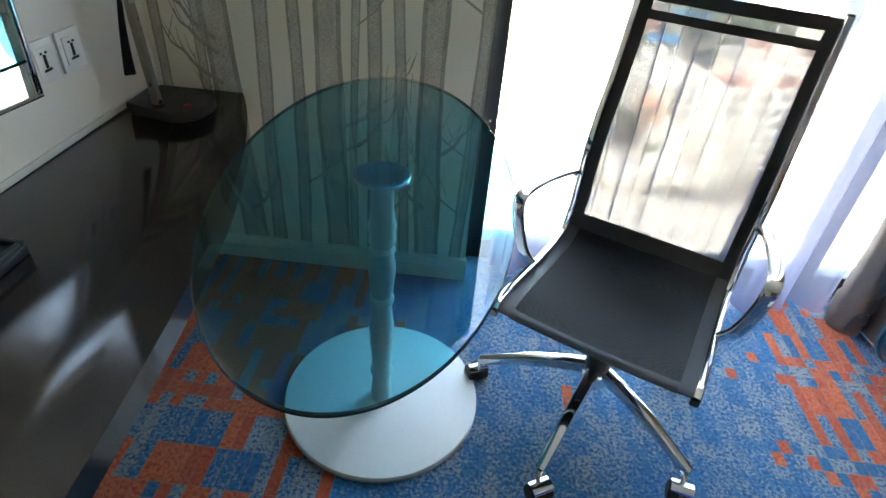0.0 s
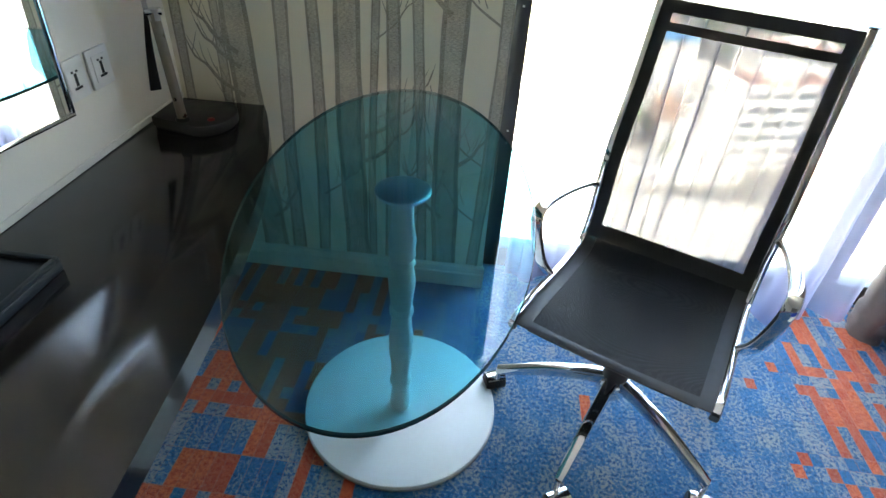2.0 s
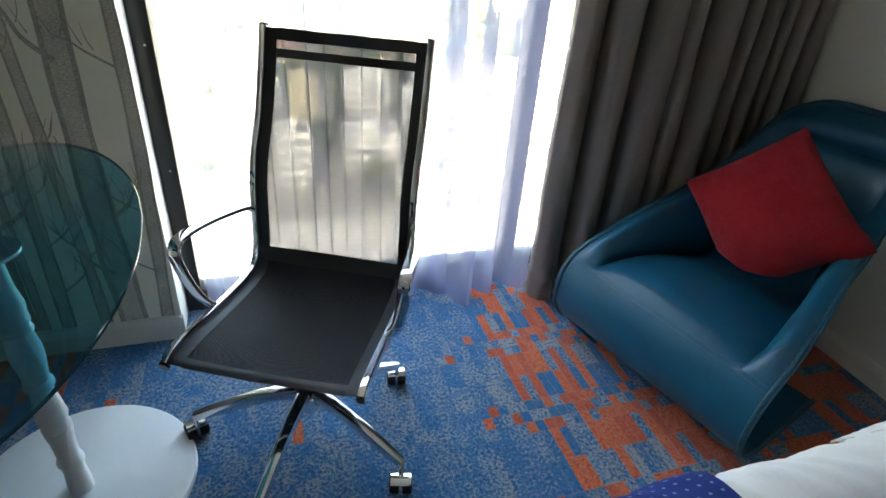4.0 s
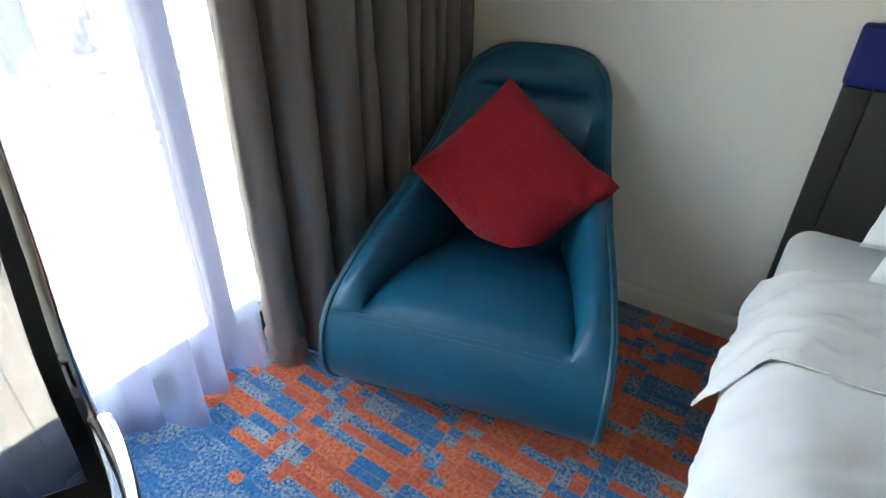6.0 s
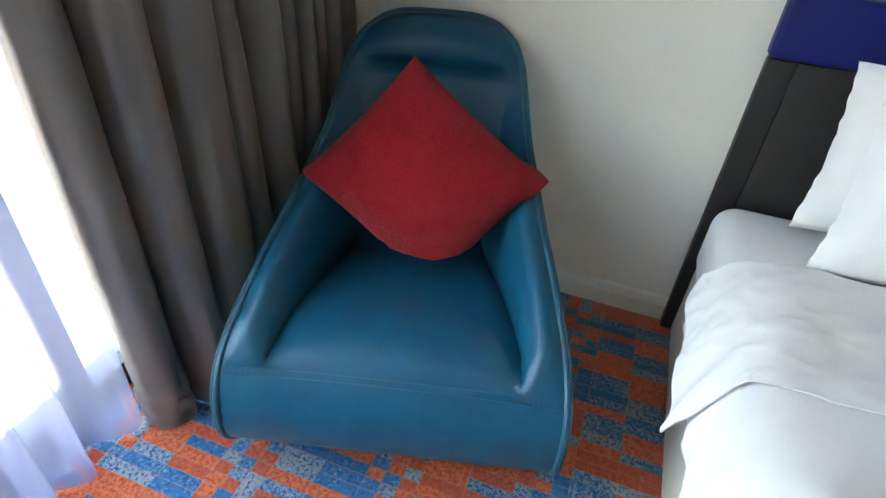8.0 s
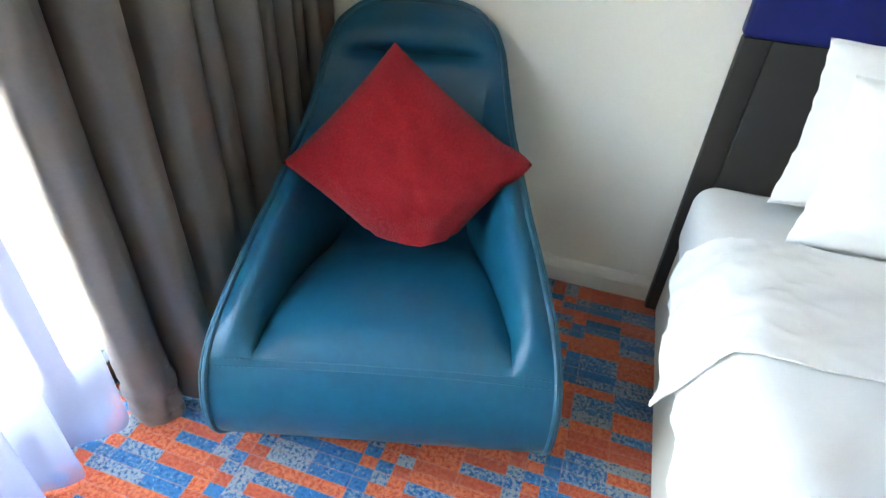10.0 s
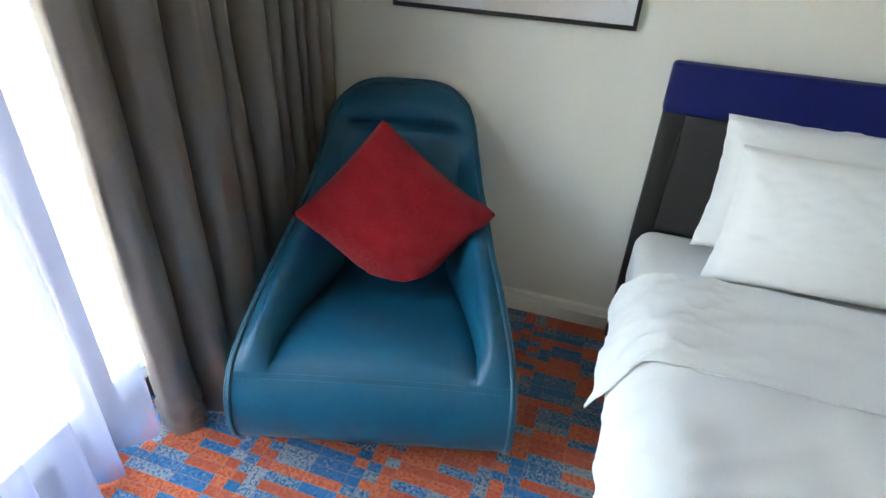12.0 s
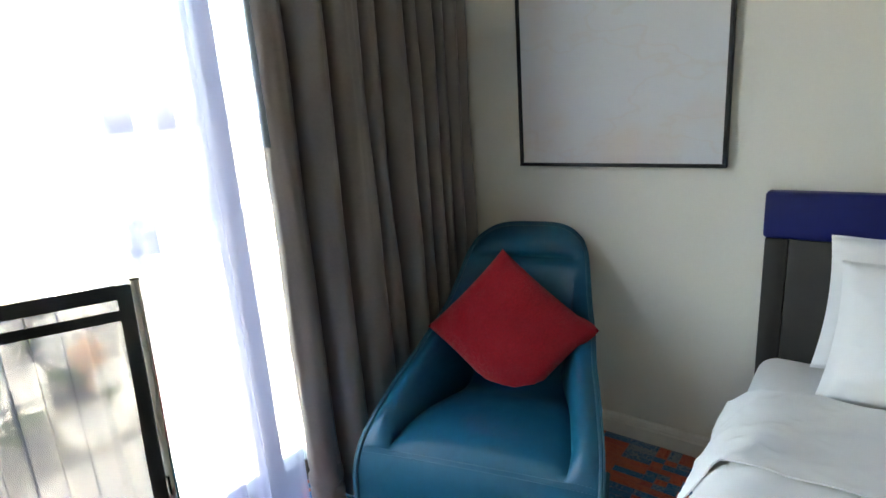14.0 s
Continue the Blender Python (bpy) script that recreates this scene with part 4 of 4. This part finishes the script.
def cushion_mesh(center, ax, ay, nrm, thick, pinch=0.07, n=28, wrinkle=0.004, seed=1, power=0.45, flange=0.0):
    rows_f, rows_b = [], []
    for i in range(n + 1):
        rf, rb = [], []
        for j in range(n + 1):
            u, v = 2 * i / n - 1, 2 * j / n - 1
            x = u * (1 - pinch * (1 - v * v) * abs(u) ** 2)
            y = v * (1 - pinch * (1 - u * u) * abs(v) ** 2)
            fu, fv = min(1.0, abs(u) / (1 - flange)), min(1.0, abs(v) / (1 - flange * 1.6))
            t = thick * ((1 - fu * fu) * (1 - fv * fv)) ** power
            p = Vector(center) + Vector(ax) * x + Vector(ay) * y
            w = wrinkle * noise.noise(Vector((x * 4 + seed, y * 4, seed))) + wrinkle * 0.6 * noise.noise(Vector((x * 11 + seed, y * 9, seed)))
            edge = min(1 - abs(u), 1 - abs(v))
            w *= min(1, edge * 6)
            if flange:
                # loose sewn edge that ripples, and creases that run in from the corners
                loose = max(0.0, 1 - edge / (flange * 2.2))
                shift = Vector(nrm) * 0.020 * loose * noise.noise(Vector((x * 5 + seed, y * 6, seed + 2)))
                p = p + shift
                ridge = 1 - 3.2 * abs(noise.noise(Vector((u * 3.4 + v * 1.9 + seed, (u - v) * 1.1, seed + 7))))
                w += 0.005 * max(0.0, ridge) * (1 - loose) * max(abs(u), abs(v)) ** 2
                t += 0.003 * (1 - max(0.0, 1 - edge * 40))
            rf.append(p + Vector(nrm) * (t + w))
            rb.append(p - Vector(nrm) * (t * 0.75 + 0.0005))
        rows_f.append(rf)
        rows_b.append(rb)
    bm = sheet(rows_f)
    b2 = [[bm.verts.new(p) for p in r] for r in rows_b]
    for a, b in zip(b2, b2[1:]):
        for i in range(n):
            bm.faces.new((a[i], b[i], b[i + 1], a[i + 1]))
    bmesh.ops.remove_doubles(bm, verts=bm.verts, dist=0.0012)
    return bm


ct, cr, cl = Vector((2.145, -0.487, 0.912)), Vector((2.10, -0.868, 0.648)), Vector((1.905, -0.270, 0.62))
cb = Vector((1.93, -0.64, 0.385))
ccen = (ct + cr + cl + cb) / 4
hx, hy = (cr - cl) / 2, (ct - cb) / 2
cn = hx.cross(hy).normalized()
cn = cn if cn.x < 0 else -cn
cu = cushion_mesh(ccen + cn * 0.02, (hx + hy) * 0.525, (hy - hx) * 0.525, cn, 0.09, 0.045, 36, 0.007, 3)
hd = hx.normalized()
for v in cu.verts:      # the lower corner is sat flat on the seat
    low = max(0.0, (0.60 - v.co.z) / 0.2)
    v.co += hd * (v.co - ccen).dot(hd) * 0.10 * low * low
    if v.co.z < 0.486:
        v.co.z = 0.486 - (0.486 - v.co.z) * 0.10
ear = ccen + cn * 0.02 + hx * 1.0
for v in cu.verts:      # the corner seam stands out as a small blunt ear
    near = max(0.0, 1 - (v.co - ear).length / 0.075)
    off = v.co - ear
    v.co += (off - hd * off.dot(hd)) * 0.5 * near + hd * 0.006 * near
solid("scatter_cushion", cu, M_CUSHION, "square red textured cushion resting on the teal armchair", "cushion")


# ---- bed ----
BX0, BX1, BY1, BY0, BZ = 0.58, 2.455, -1.36, -3.16, 0.555


def bed():
    b = thing("bed", (1.5, -2.25, 0), "double bed with white linen and an upholstered base", "bed")
    part("bed_base", box(BX0 + 0.03, BX1, BY0 + 0.02, BY1 - 0.02, 0.004, 0.30, 0.015), M_SKIRT, b, "cream upholstered bed base")
    part("mattress", box(BX0 + 0.01, BX1, BY0, BY1, 0.302, BZ, 0.066, segments=7), M_LINEN, b, "white sheeted mattress")


bed()


def headboard():
    h = thing("headboard", (2.48, -2.3, 0), "dark brown leather headboard with a navy top band", "headboard")
    y1, y0 = -1.345, -3.3
    part("lower_panel", box(2.452, 2.496, y0, y1 - 0.072, 0.0, 0.972, 0.006), M_BROWN, h)
    part("edge_panel", box(2.452, 2.496, y1 - 0.070, y1, 0.0, 0.972, 0.006), M_BROWN, h)
    part("top_band", box(2.436, 2.496, y0 - 0.004, y1 + 0.006, 0.974, 1.135, 0.014, segments=4), M_NAVY, h, "navy blue leather top band")


headboard()


def cloth(x0, x1, y0, y1, top, drop, seed, amp, nx=60, ny=60, crease=0.0, tip=None, thick=0.012, r=0.16):
    """A cover over the bed's near side: flat on top, hanging over the edge at y1."""
    rows = []
    total = (y1 - y0) + drop
    for i in range(nx + 1):
        x = x0 + (x1 - x0) * i / nx
        row = []
        for j in range(ny + 1):
            s = total * j / ny
            flat = (y1 - y0) - r
            w = amp * (noise.noise(Vector((x * 2.6 + seed, s * 2.2, seed))) + 0.5 * noise.noise(Vector((x * 7 + seed, s * 5, seed + 3))) + 0.22 * noise.noise(Vector((x * 16, s * 13, seed + 5))))
            if crease:
                # creases fan out from the aisle side
                aisle = math.exp(-max(0.0, flat - s) / 0.28)
                ang = 9.0 * x + 5.0 * s
                ridge = 1 - abs(noise.noise(Vector((ang * 0.9 + seed, (x * 3 - s * 4) * 0.35, seed)))) * 2.2
                w += 0.2 * crease * aisle * max(0.0, 1 - 7 * abs(noise.noise(Vector((x * 3 + s * 7, (x * 5 - s * 2) * 0.6, seed + 1)))))
                w += crease * aisle * max(-0.3, ridge) + crease * 0.5 * noise.noise(Vector((x * 9 + 4, s * 7, seed)))
            if s < flat:
                p = Vector((x, y0 + s, top + w))
            elif s < flat + r * math.pi / 2:
                a = (s - flat) / r
                p = Vector((x, y0 + flat + (r + w) * math.sin(a), top - r + (r + w) * math.cos(a)))
            else:
                d = s - flat - r * math.pi / 2
                hang = 0.016 * math.sin(x * 17 + seed) * min(1, d * 5) + 0.008 * math.sin(x * 41 + 2 * seed) * min(1, d * 5)
                p = Vector((x, y1 + w + hang + 0.02 * d, top - r - d))
            if tip:
                p = tip(p, x, s / total)
            row.append(p)
        rows.append(row)
    return sheet(rows, thick)


duvet = thing("duvet", (1.3, -2.2, BZ), "crumpled white cotton duvet spread over the bed", "duvet")
part("cover", cloth(BX0 - 0.015, 2.02, -3.14, BY1 + 0.028, BZ + 0.024, 0.131, 2.0, 0.004, 100, 140, crease=0.014), M_LINEN, duvet)


def flap_tip(p, x, f):
    # the turned-down corner sags into a point by the aisle
    k = max(0.0, (f - 0.93) / 0.07)
    near = max(0.0, 1.0 - (x - 1.66) / 0.42)
    # small gathers run in from the loose corner
    aisle = max(0.0, (f - 0.72) / 0.28)
    fold = max(0.0, 1 - 4 * abs(noise.noise(Vector((x * 9 + f * 14, f * 22 - x * 6, 4.0)))))
    p = p + Vector((0, 0.004 * k * fold, 0.007 * aisle * fold))
    return p + Vector((-0.03 * k, 0.032 * k * k * near, -0.07 * k * near ** 1.6 - 0.01 * k * (1 - near)))


part("turned_down_flap", cloth(1.665, 2.09, -3.14, BY1 + 0.040, BZ + 0.037, 0.07, 2.0, 0.004, 64, 150, crease=0.014, tip=flap_tip, thick=0.004, r=0.15), M_LINEN, duvet)
runner = thing("bed_runner", (0.85, -2.2, BZ), "navy bed runner with small pale dots", "bed runner")
part("cover", cloth(BX0 - 0.03, 1.125, -3.14, BY1 + 0.040, BZ + 0.032, 0.15, 2.0, 0.004, 50, 110, crease=0.014, thick=0.004, r=0.165), M_RUNNER, runner)


def pillow(low, high, width, thick, seed, label):
    """A pillow propped against the headboard: low and high are the near ends of its lower and upper edges."""
    low, high = Vector(low), Vector(high)
    ay = (high - low) / 2
    ax = Vector((0.02, -width / 2, 0))
    n = ay.cross(ax).normalized()
    n = n if n.x < 0 else -n
    return solid("pillow", cushion_mesh((low + high) / 2 + ax, ax, ay, n, thick, 0.05, 64, 0.005, seed, 0.42, 0.022), M_LINEN, label, "pillow", group="pillows on the bed")


p1 = pillow((2.29, -1.52, 0.595), (2.425, -1.535, 1.005), 0.76, 0.11, 4, "plump white pillow propped against the headboard")
p2 = pillow((2.125, -1.545, 0.566), (2.275, -1.575, 0.965), 0.76, 0.13, 9, "white pillow leaning on another pillow")
p3 = pillow((2.29, -2.36, 0.595), (2.425, -2.37, 1.005), 0.76, 0.11, 14, "plump white pillow propped against the headboard")
p4 = pillow((2.125, -2.38, 0.566), (2.275, -2.39, 0.965), 0.74, 0.13, 19, "white pillow leaning on another pillow")


# embroidered word on the rear pillow
word = bpy.data.curves.new("embroidery", "FONT")
word.body, word.size, word.extrude = "firm", 0.040, 0.0006
word.materials.append(M_GREYTEXT)
wob = new("embroidery", word)
wn = Vector((-0.80, -0.19, 0.52)).normalized()
wu = (Vector((0, 0, 1)) - wn * wn.z).normalized()
ws = wn.cross(wu)
wo = Vector((2.362, -2.101, 0.955)) - wu * 0.034 - ws * 0.012 + wn * 0.004
wob.matrix_world = Matrix(((wu.x, ws.x, wn.x, wo.x), (wu.y, ws.y, wn.y, wo.y), (wu.z, ws.z, wn.z, wo.z), (0, 0, 0, 1)))
rear_pillow = p1
wob.parent = rear_pillow
wob.matrix_parent_inverse = world_of(rear_pillow).inverted()
tagged(wob, "grey embroidered word")


# ---- picture ----
def picture():
    p = thing("framed_picture", (2.5, -0.79, 1.2), "framed pale abstract print hanging on the cream wall", "picture")
    y0, y1, z0, z1 = -1.205, -0.375, 1.205, 2.05
    x0, x1 = 2.478, RIGHT - 0.001
    for a, b, c, d in ((y0, y1, z0, z0 + 0.014), (y0, y1, z1 - 0.014, z1), (y0, y0 + 0.014, z0 + 0.014, z1 - 0.014), (y1 - 0.014, y1, z0 + 0.014, z1 - 0.014)):
        part("frame_bar", box(x0, x1, a, b, c, d, 0.0015), M_BLACKFRAME, p)
    part("print", box(x0 + 0.010, x0 + 0.014, y0 + 0.014, y1 - 0.014, z0 + 0.014, z1 - 0.014), M_ART, p, smooth=False)


picture()


# ---- the town outside, far below ----
GROUND = -60.0
FAR = 1.88              # the town's plan, stretched to its true distance
M_GROUND = simple("dusty_town_ground", (0.20, 0.195, 0.18), 0.9, amount=0.2, big=0.05, fine=0.6)
M_LOT = simple("pale_concrete", (0.40, 0.39, 0.37), 0.9, amount=0.1, big=0.1, fine=1.0)
M_RENDERW = simple("white_render", (0.74, 0.73, 0.70), 0.8, amount=0.06, big=0.2, fine=2.0)
M_RENDERY = simple("yellow_render", (0.62, 0.54, 0.36), 0.8, amount=0.08, big=0.2, fine=2.0)
M_RENDERO = simple("orange_render", (0.54, 0.36, 0.25), 0.8, amount=0.1, big=0.2, fine=2.0)
M_ROOFR = simple("rust_red_roofing", (0.26, 0.15, 0.12), 0.8, amount=0.2, big=0.3, fine=3.0)
M_ROOFG = simple("grey_roofing", (0.28, 0.28, 0.29), 0.8, amount=0.15, big=0.3, fine=3.0)
M_ROOFB = simple("blue_sheet_roofing", (0.05, 0.18, 0.36), 0.6, amount=0.15, big=0.3, fine=3.0)
M_DARKWIN = simple("dark_window_glass", (0.17, 0.18, 0.19), 0.3, amount=0.3, big=0.5)
M_LEAF = simple("tree_foliage", (0.14, 0.17, 0.10), 0.8, amount=0.4, big=0.3, fine=3.0)
M_TRUNK = simple("tree_bark", (0.12, 0.09, 0.07), 0.9)
solid("ground", box(-2500, 2500, 5, 4500, GROUND - 1, GROUND), M_GROUND, "dusty grey town ground far below the window", "ground", "structure", False)
solid("pavement", box(-24, 66, 66, 112, GROUND, GROUND + 0.15), M_LOT, "pale concrete forecourt beside the houses", "pavement", "structure", False)
solid("road", box(-300, 300, 45, 60, GROUND, GROUND + 0.06), M_ROOFG, "grey asphalt street below the window", "road", "structure", False)
win_meshes = {}


def building(x, y, w, d, storeys, cols, wall, roof, turn, label, storey=3.2, strips=False, pitched=False, balcony=False, blind_sides=False):
    b = thing("apartment_building", (x * FAR, y * FAR, GROUND), label, "building")
    b.rotation_euler = (0, 0, radians(turn))
    h = storeys * storey

    def sub(name, bm, mat):
        ob = finish(new(name, bpy.data.meshes.new(name)), bm, mat, False)
        ob.parent = b
        return ob
    sub("wall", box(-w / 2, w / 2, -d / 2, d / 2, 0, h), wall)
    if pitched:
        bm = bmesh.new()
        a = [bm.verts.new(p) for p in ((-w / 2 - 0.6, -d / 2 - 0.6, h), (w / 2 + 0.6, -d / 2 - 0.6, h), (w / 2 + 0.6, d / 2 + 0.6, h), (-w / 2 - 0.6, d / 2 + 0.6, h), (-w / 2 + d * 0.3, 0, h + d * 0.22), (w / 2 - d * 0.3, 0, h + d * 0.22))]
        for f in ((0, 1, 5, 4), (2, 3, 4, 5), (1, 2, 5), (3, 0, 4), (3, 2, 1, 0)):
            bm.faces.new([a[i] for i in f])
        sub("roof", bm, roof)
    else:
        sub("roof", box(-w / 2 + 0.3, w / 2 - 0.3, -d / 2 + 0.3, d / 2 - 0.3, h, h + 0.1), roof)
        for q in ((-w / 2, w / 2, -d / 2, -d / 2 + 0.3), (-w / 2, w / 2, d / 2 - 0.3, d / 2), (-w / 2, -w / 2 + 0.3, -d / 2 + 0.3, d / 2 - 0.3), (w / 2 - 0.3, w / 2, -d / 2 + 0.3, d / 2 - 0.3)):
            sub("parapet", box(*q, h, h + 0.9), wall)
        sub("roof_house", box(-w * 0.15, w * 0.12, -d * 0.1, d * 0.2, h + 0.1, h + 2.6, 0.05), wall)
        sub("roof_tank", lathe([(0.9, 0), (0.95, 1.6), (0.4, 1.9)], (w * 0.28, d * 0.15, h + 0.1), 14), M_ROOFG)
    for s in range(1, storeys + 1):
        sub("ledge", box(-w / 2 - 0.12, w / 2 + 0.12, -d / 2 - 0.14, -d / 2 + 0.01, s * storey - 0.22, s * storey - 0.02), wall)
    ww, wh = (w / cols) * (0.86 if strips else 0.5), storey * (0.36 if strips else 0.46)
    key = (round(ww, 2), round(wh, 2))
    if key not in win_meshes:
        bm = box(-ww / 2, ww / 2, -0.05, 0.05, -wh / 2, wh / 2)
        me = bpy.data.meshes.new("window")
        bm.to_mesh(me)
        bm.free()
        me.materials.append(M_DARKWIN)
        win_meshes[key] = me
    for s in range(storeys):
        for k in range(cols):
            o = new("window", win_meshes[key])
            o.parent = b
            o.location = (-w / 2 + (k + 0.5) * w / cols, -d / 2, s * storey + storey * 0.55)
        nside = max(2, int(d / 4))
        if storeys > 2 and not blind_sides:
            for k in range(nside):
                for sx in (-1, 1):
                    o = new("window", win_meshes[key])
                    o.parent = b
                    o.location = (sx * w / 2, -d / 2 + (k + 0.5) * d / nside, s * storey + storey * 0.55)
                    o.rotation_euler = (0, 0, radians(90))
        if balcony and s:
            sub("balcony", box(-w * 0.32, w * 0.32, -d / 2 - 1.3, -d / 2 - 0.005, s * storey - 0.16, s * storey, 0.03), wall)
            sub("balcony_rail", box(-w * 0.32, w * 0.32, -d / 2 - 1.3, -d / 2 - 1.2, s * storey, s * storey + 0.9), wall)
    return b


building(35.6, 72.6, 25, 12, 6, 4, M_RENDERW, M_ROOFR, 15, "white apartment tower with long window bands and a rust red roof", storey=3.4, strips=True, blind_sides=True)
building(28.2, 86, 20, 16, 4, 5, M_RENDERW, M_LOT, 8, "wide white rendered block with a pale flat roof")
building(24.2, 78, 6, 5, 3, 2, M_RENDERO, M_ROOFG, 8, "narrow orange rendered house")
building(24, 65.4, 28, 9, 1, 7, M_RENDERW, M_ROOFG, 12, "long low shed with a grey flat roof")
building(25.6, 71.6, 10, 7, 2, 3, M_RENDERW, M_ROOFG, 10, "low white house with a grey flat roof")
building(14.5, 76, 15, 9, 3, 6, M_RENDERW, M_ROOFG, -6, "white rendered villa with long balconies", balcony=True)
building(3.5, 72, 8, 9, 4, 3, M_RENDERW, M_ROOFG, 4, "narrow white rendered house", strips=True)
building(6.5, 92, 7, 8, 5, 3, M_RENDERY, M_ROOFG, 8, "yellow rendered apartment block")
building(46, 92, 21, 14, 6, 5, M_RENDERW, M_ROOFR, -22, "white apartment block with long window strips", strips=True)
building(18, 100, 14, 9, 4, 4, M_RENDERW, M_LOT, 10, "white block with a pale flat roof")
building(31, 103, 12, 8, 3, 4, M_RENDERW, M_ROOFG, -8, "low white house with a grey roof")
building(18, 124, 12, 9, 3, 4, M_RENDERW, M_ROOFR, 6, "white house with a rust red roof", pitched=True)
building(32, 128, 16, 10, 3, 4, M_RENDERO, M_ROOFR, -4, "orange house with a rust red roof", pitched=True)
building(6, 134, 12, 9, 3, 4, M_RENDERY, M_ROOFR, 10, "yellow house with a rust red roof", pitched=True)
building(46, 138, 14, 10, 3, 4, M_RENDERW, M_ROOFB, -10, "white house with a blue sheet roof", pitched=True)
building(66, 130, 16, 12, 5, 4, M_RENDERW, M_ROOFG, -20, "tall white apartment block with a grey roof")
building(-6, 84, 9, 9, 4, 3, M_RENDERW, M_ROOFG, 6, "white rendered apartment block")
building(-9, 118, 14, 10, 5, 4, M_RENDERW, M_ROOFG, 10, "white rendered apartment block")
building(20, 160, 18, 10, 3, 5, M_RENDERW, M_ROOFR, 2, "white terrace with a rust red roof", pitched=True)
building(44, 170, 18, 10, 4, 5, M_RENDERW, M_ROOFG, -6, "white apartment block with a flat roof")
building(-2, 172, 16, 10, 4, 4, M_RENDERW, M_ROOFR, 6, "white house with a rust red roof", pitched=True)
building(80, 180, 22, 14, 7, 6, M_RENDERW, M_ROOFG, -15, "tall white apartment block", strips=True)
building(62, 72, 14, 12, 4, 4, M_RENDERW, M_LOT, -30, "white apartment block with a flat roof")


rng = random.Random(21)
taken = [(14.5, 76), (3.5, 72), (6.5, 92), (37, 74.2), (28.2, 86), (24.2, 78), (24, 65.4), (18, 67), (30, 67), (46, 92), (18, 100), (31, 103), (40, 80), (18, 124), (32, 128), (6, 134), (46, 138), (66, 130), (-6, 84), (-9, 118), (20, 160), (44, 170), (-2, 172), (80, 180), (62, 72)]
for k in range(400):
    hy = rng.uniform(74, 230)
    hx = rng.uniform(-0.15, 0.8) * hy
    if len(taken) > 85 or min(math.hypot(hx - a, hy - c) for a, c in taken) < 9.5:
        continue
    taken.append((hx, hy))
    wall = rng.choice((M_RENDERW, M_RENDERW, M_RENDERW, M_RENDERY, M_RENDERO))
    roof = rng.choice((M_ROOFR, M_ROOFR, M_ROOFG, M_LOT, M_ROOFB))
    word = {M_RENDERW: "white", M_RENDERY: "yellow", M_RENDERO: "orange"}[wall]
    over = {M_ROOFR: "rust red", M_ROOFG: "grey", M_LOT: "pale", M_ROOFB: "blue"}[roof]
    building(hx, hy, rng.uniform(8, 14), rng.uniform(7, 10), rng.choice((2, 2, 3, 4)), rng.choice((3, 4)), wall, roof, rng.uniform(-25, 15), "small " + word + " rendered house with a " + over + " roof", pitched=roof is not M_LOT)


def town_tree(seed, h):
    rng = random.Random(seed)
    t = thing("tree", (0, 0, 0), "leafy green tree between the houses", "tree")

    def sub(name, bm, mat):
        ob = finish(new(name, bpy.data.meshes.new(name)), bm, mat, False)
        ob.parent = t
    bm = sweep([Vector((0, 0, 0)), Vector((0.1, 0, h * 0.3)), Vector((0, 0.15, h * 0.6))], 0.22, 0.22, side=(1, 0, 0), sides=8, taper=lambda f: 1 - 0.5 * f)
    for k in range(5):
        a = rng.uniform(0, 6.3)
        sweep([Vector((0.05, 0.05, h * 0.42)), Vector((math.cos(a) * h * 0.14, math.sin(a) * h * 0.14, h * 0.6)), Vector((math.cos(a) * h * 0.26, math.sin(a) * h * 0.26, h * 0.75))], 0.1, 0.1, side=(0.6, 0.5, 0.2), sides=6, bm=bm, taper=lambda f: 1 - 0.6 * f)
    sub("trunk", bm, M_TRUNK)
    lumps = [(Vector((rng.gauss(0, h * 0.17), rng.gauss(0, h * 0.17), h * rng.uniform(0.5, 0.92))), h * rng.uniform(0.10, 0.19)) for _ in range(11)]
    vs, fs = [], []
    for _ in range(1500):
        c, r = rng.choice(lumps)
        d = Vector((rng.gauss(0, 1), rng.gauss(0, 1), rng.gauss(0, 1))).normalized()
        p = c + d * r * rng.uniform(0.6, 1.08)
        a = Vector((rng.gauss(0, 1), rng.gauss(0, 1), rng.gauss(0, 1))).normalized() * 0.28
        b = a.cross(d).normalized() * 0.2
        k = len(vs)
        vs += [p - a, p + b, p + a, p - b]
        fs.append((k, k + 1, k + 2, k + 3))
    me = bpy.data.meshes.new("crown")
    me.from_pydata([tuple(v) for v in vs], [], fs)
    me.materials.append(M_LEAF)
    o = new("crown", me)
    o.parent = t
    return t


kinds = [town_tree(31, 7.0), town_tree(32, 9.0), town_tree(33, 14.0)]
kinds[0].location, kinds[1].location = (42, 124, GROUND), (20, 158, GROUND)
kinds[2].location = (80, 232, GROUND)
rng = random.Random(8)
for k in range(90):
    ty = rng.uniform(118, 380)
    tx = rng.uniform(-0.12, 0.75) * ty
    o = copy_thing(kinds[k % 2], pose(tx, ty, GROUND, 0, 0, rng.uniform(0, 360)))
    tagged(o, group="trees between the houses")
for k in range(150):
    ty = rng.uniform(205, 420)
    o = copy_thing(kinds[2], pose(rng.uniform(0.05, 0.62) * ty, ty, GROUND, 0, 0, rng.uniform(0, 360)))
    tagged(o, group="trees between the houses")
for o in kinds:
    tagged(o, group="trees between the houses")
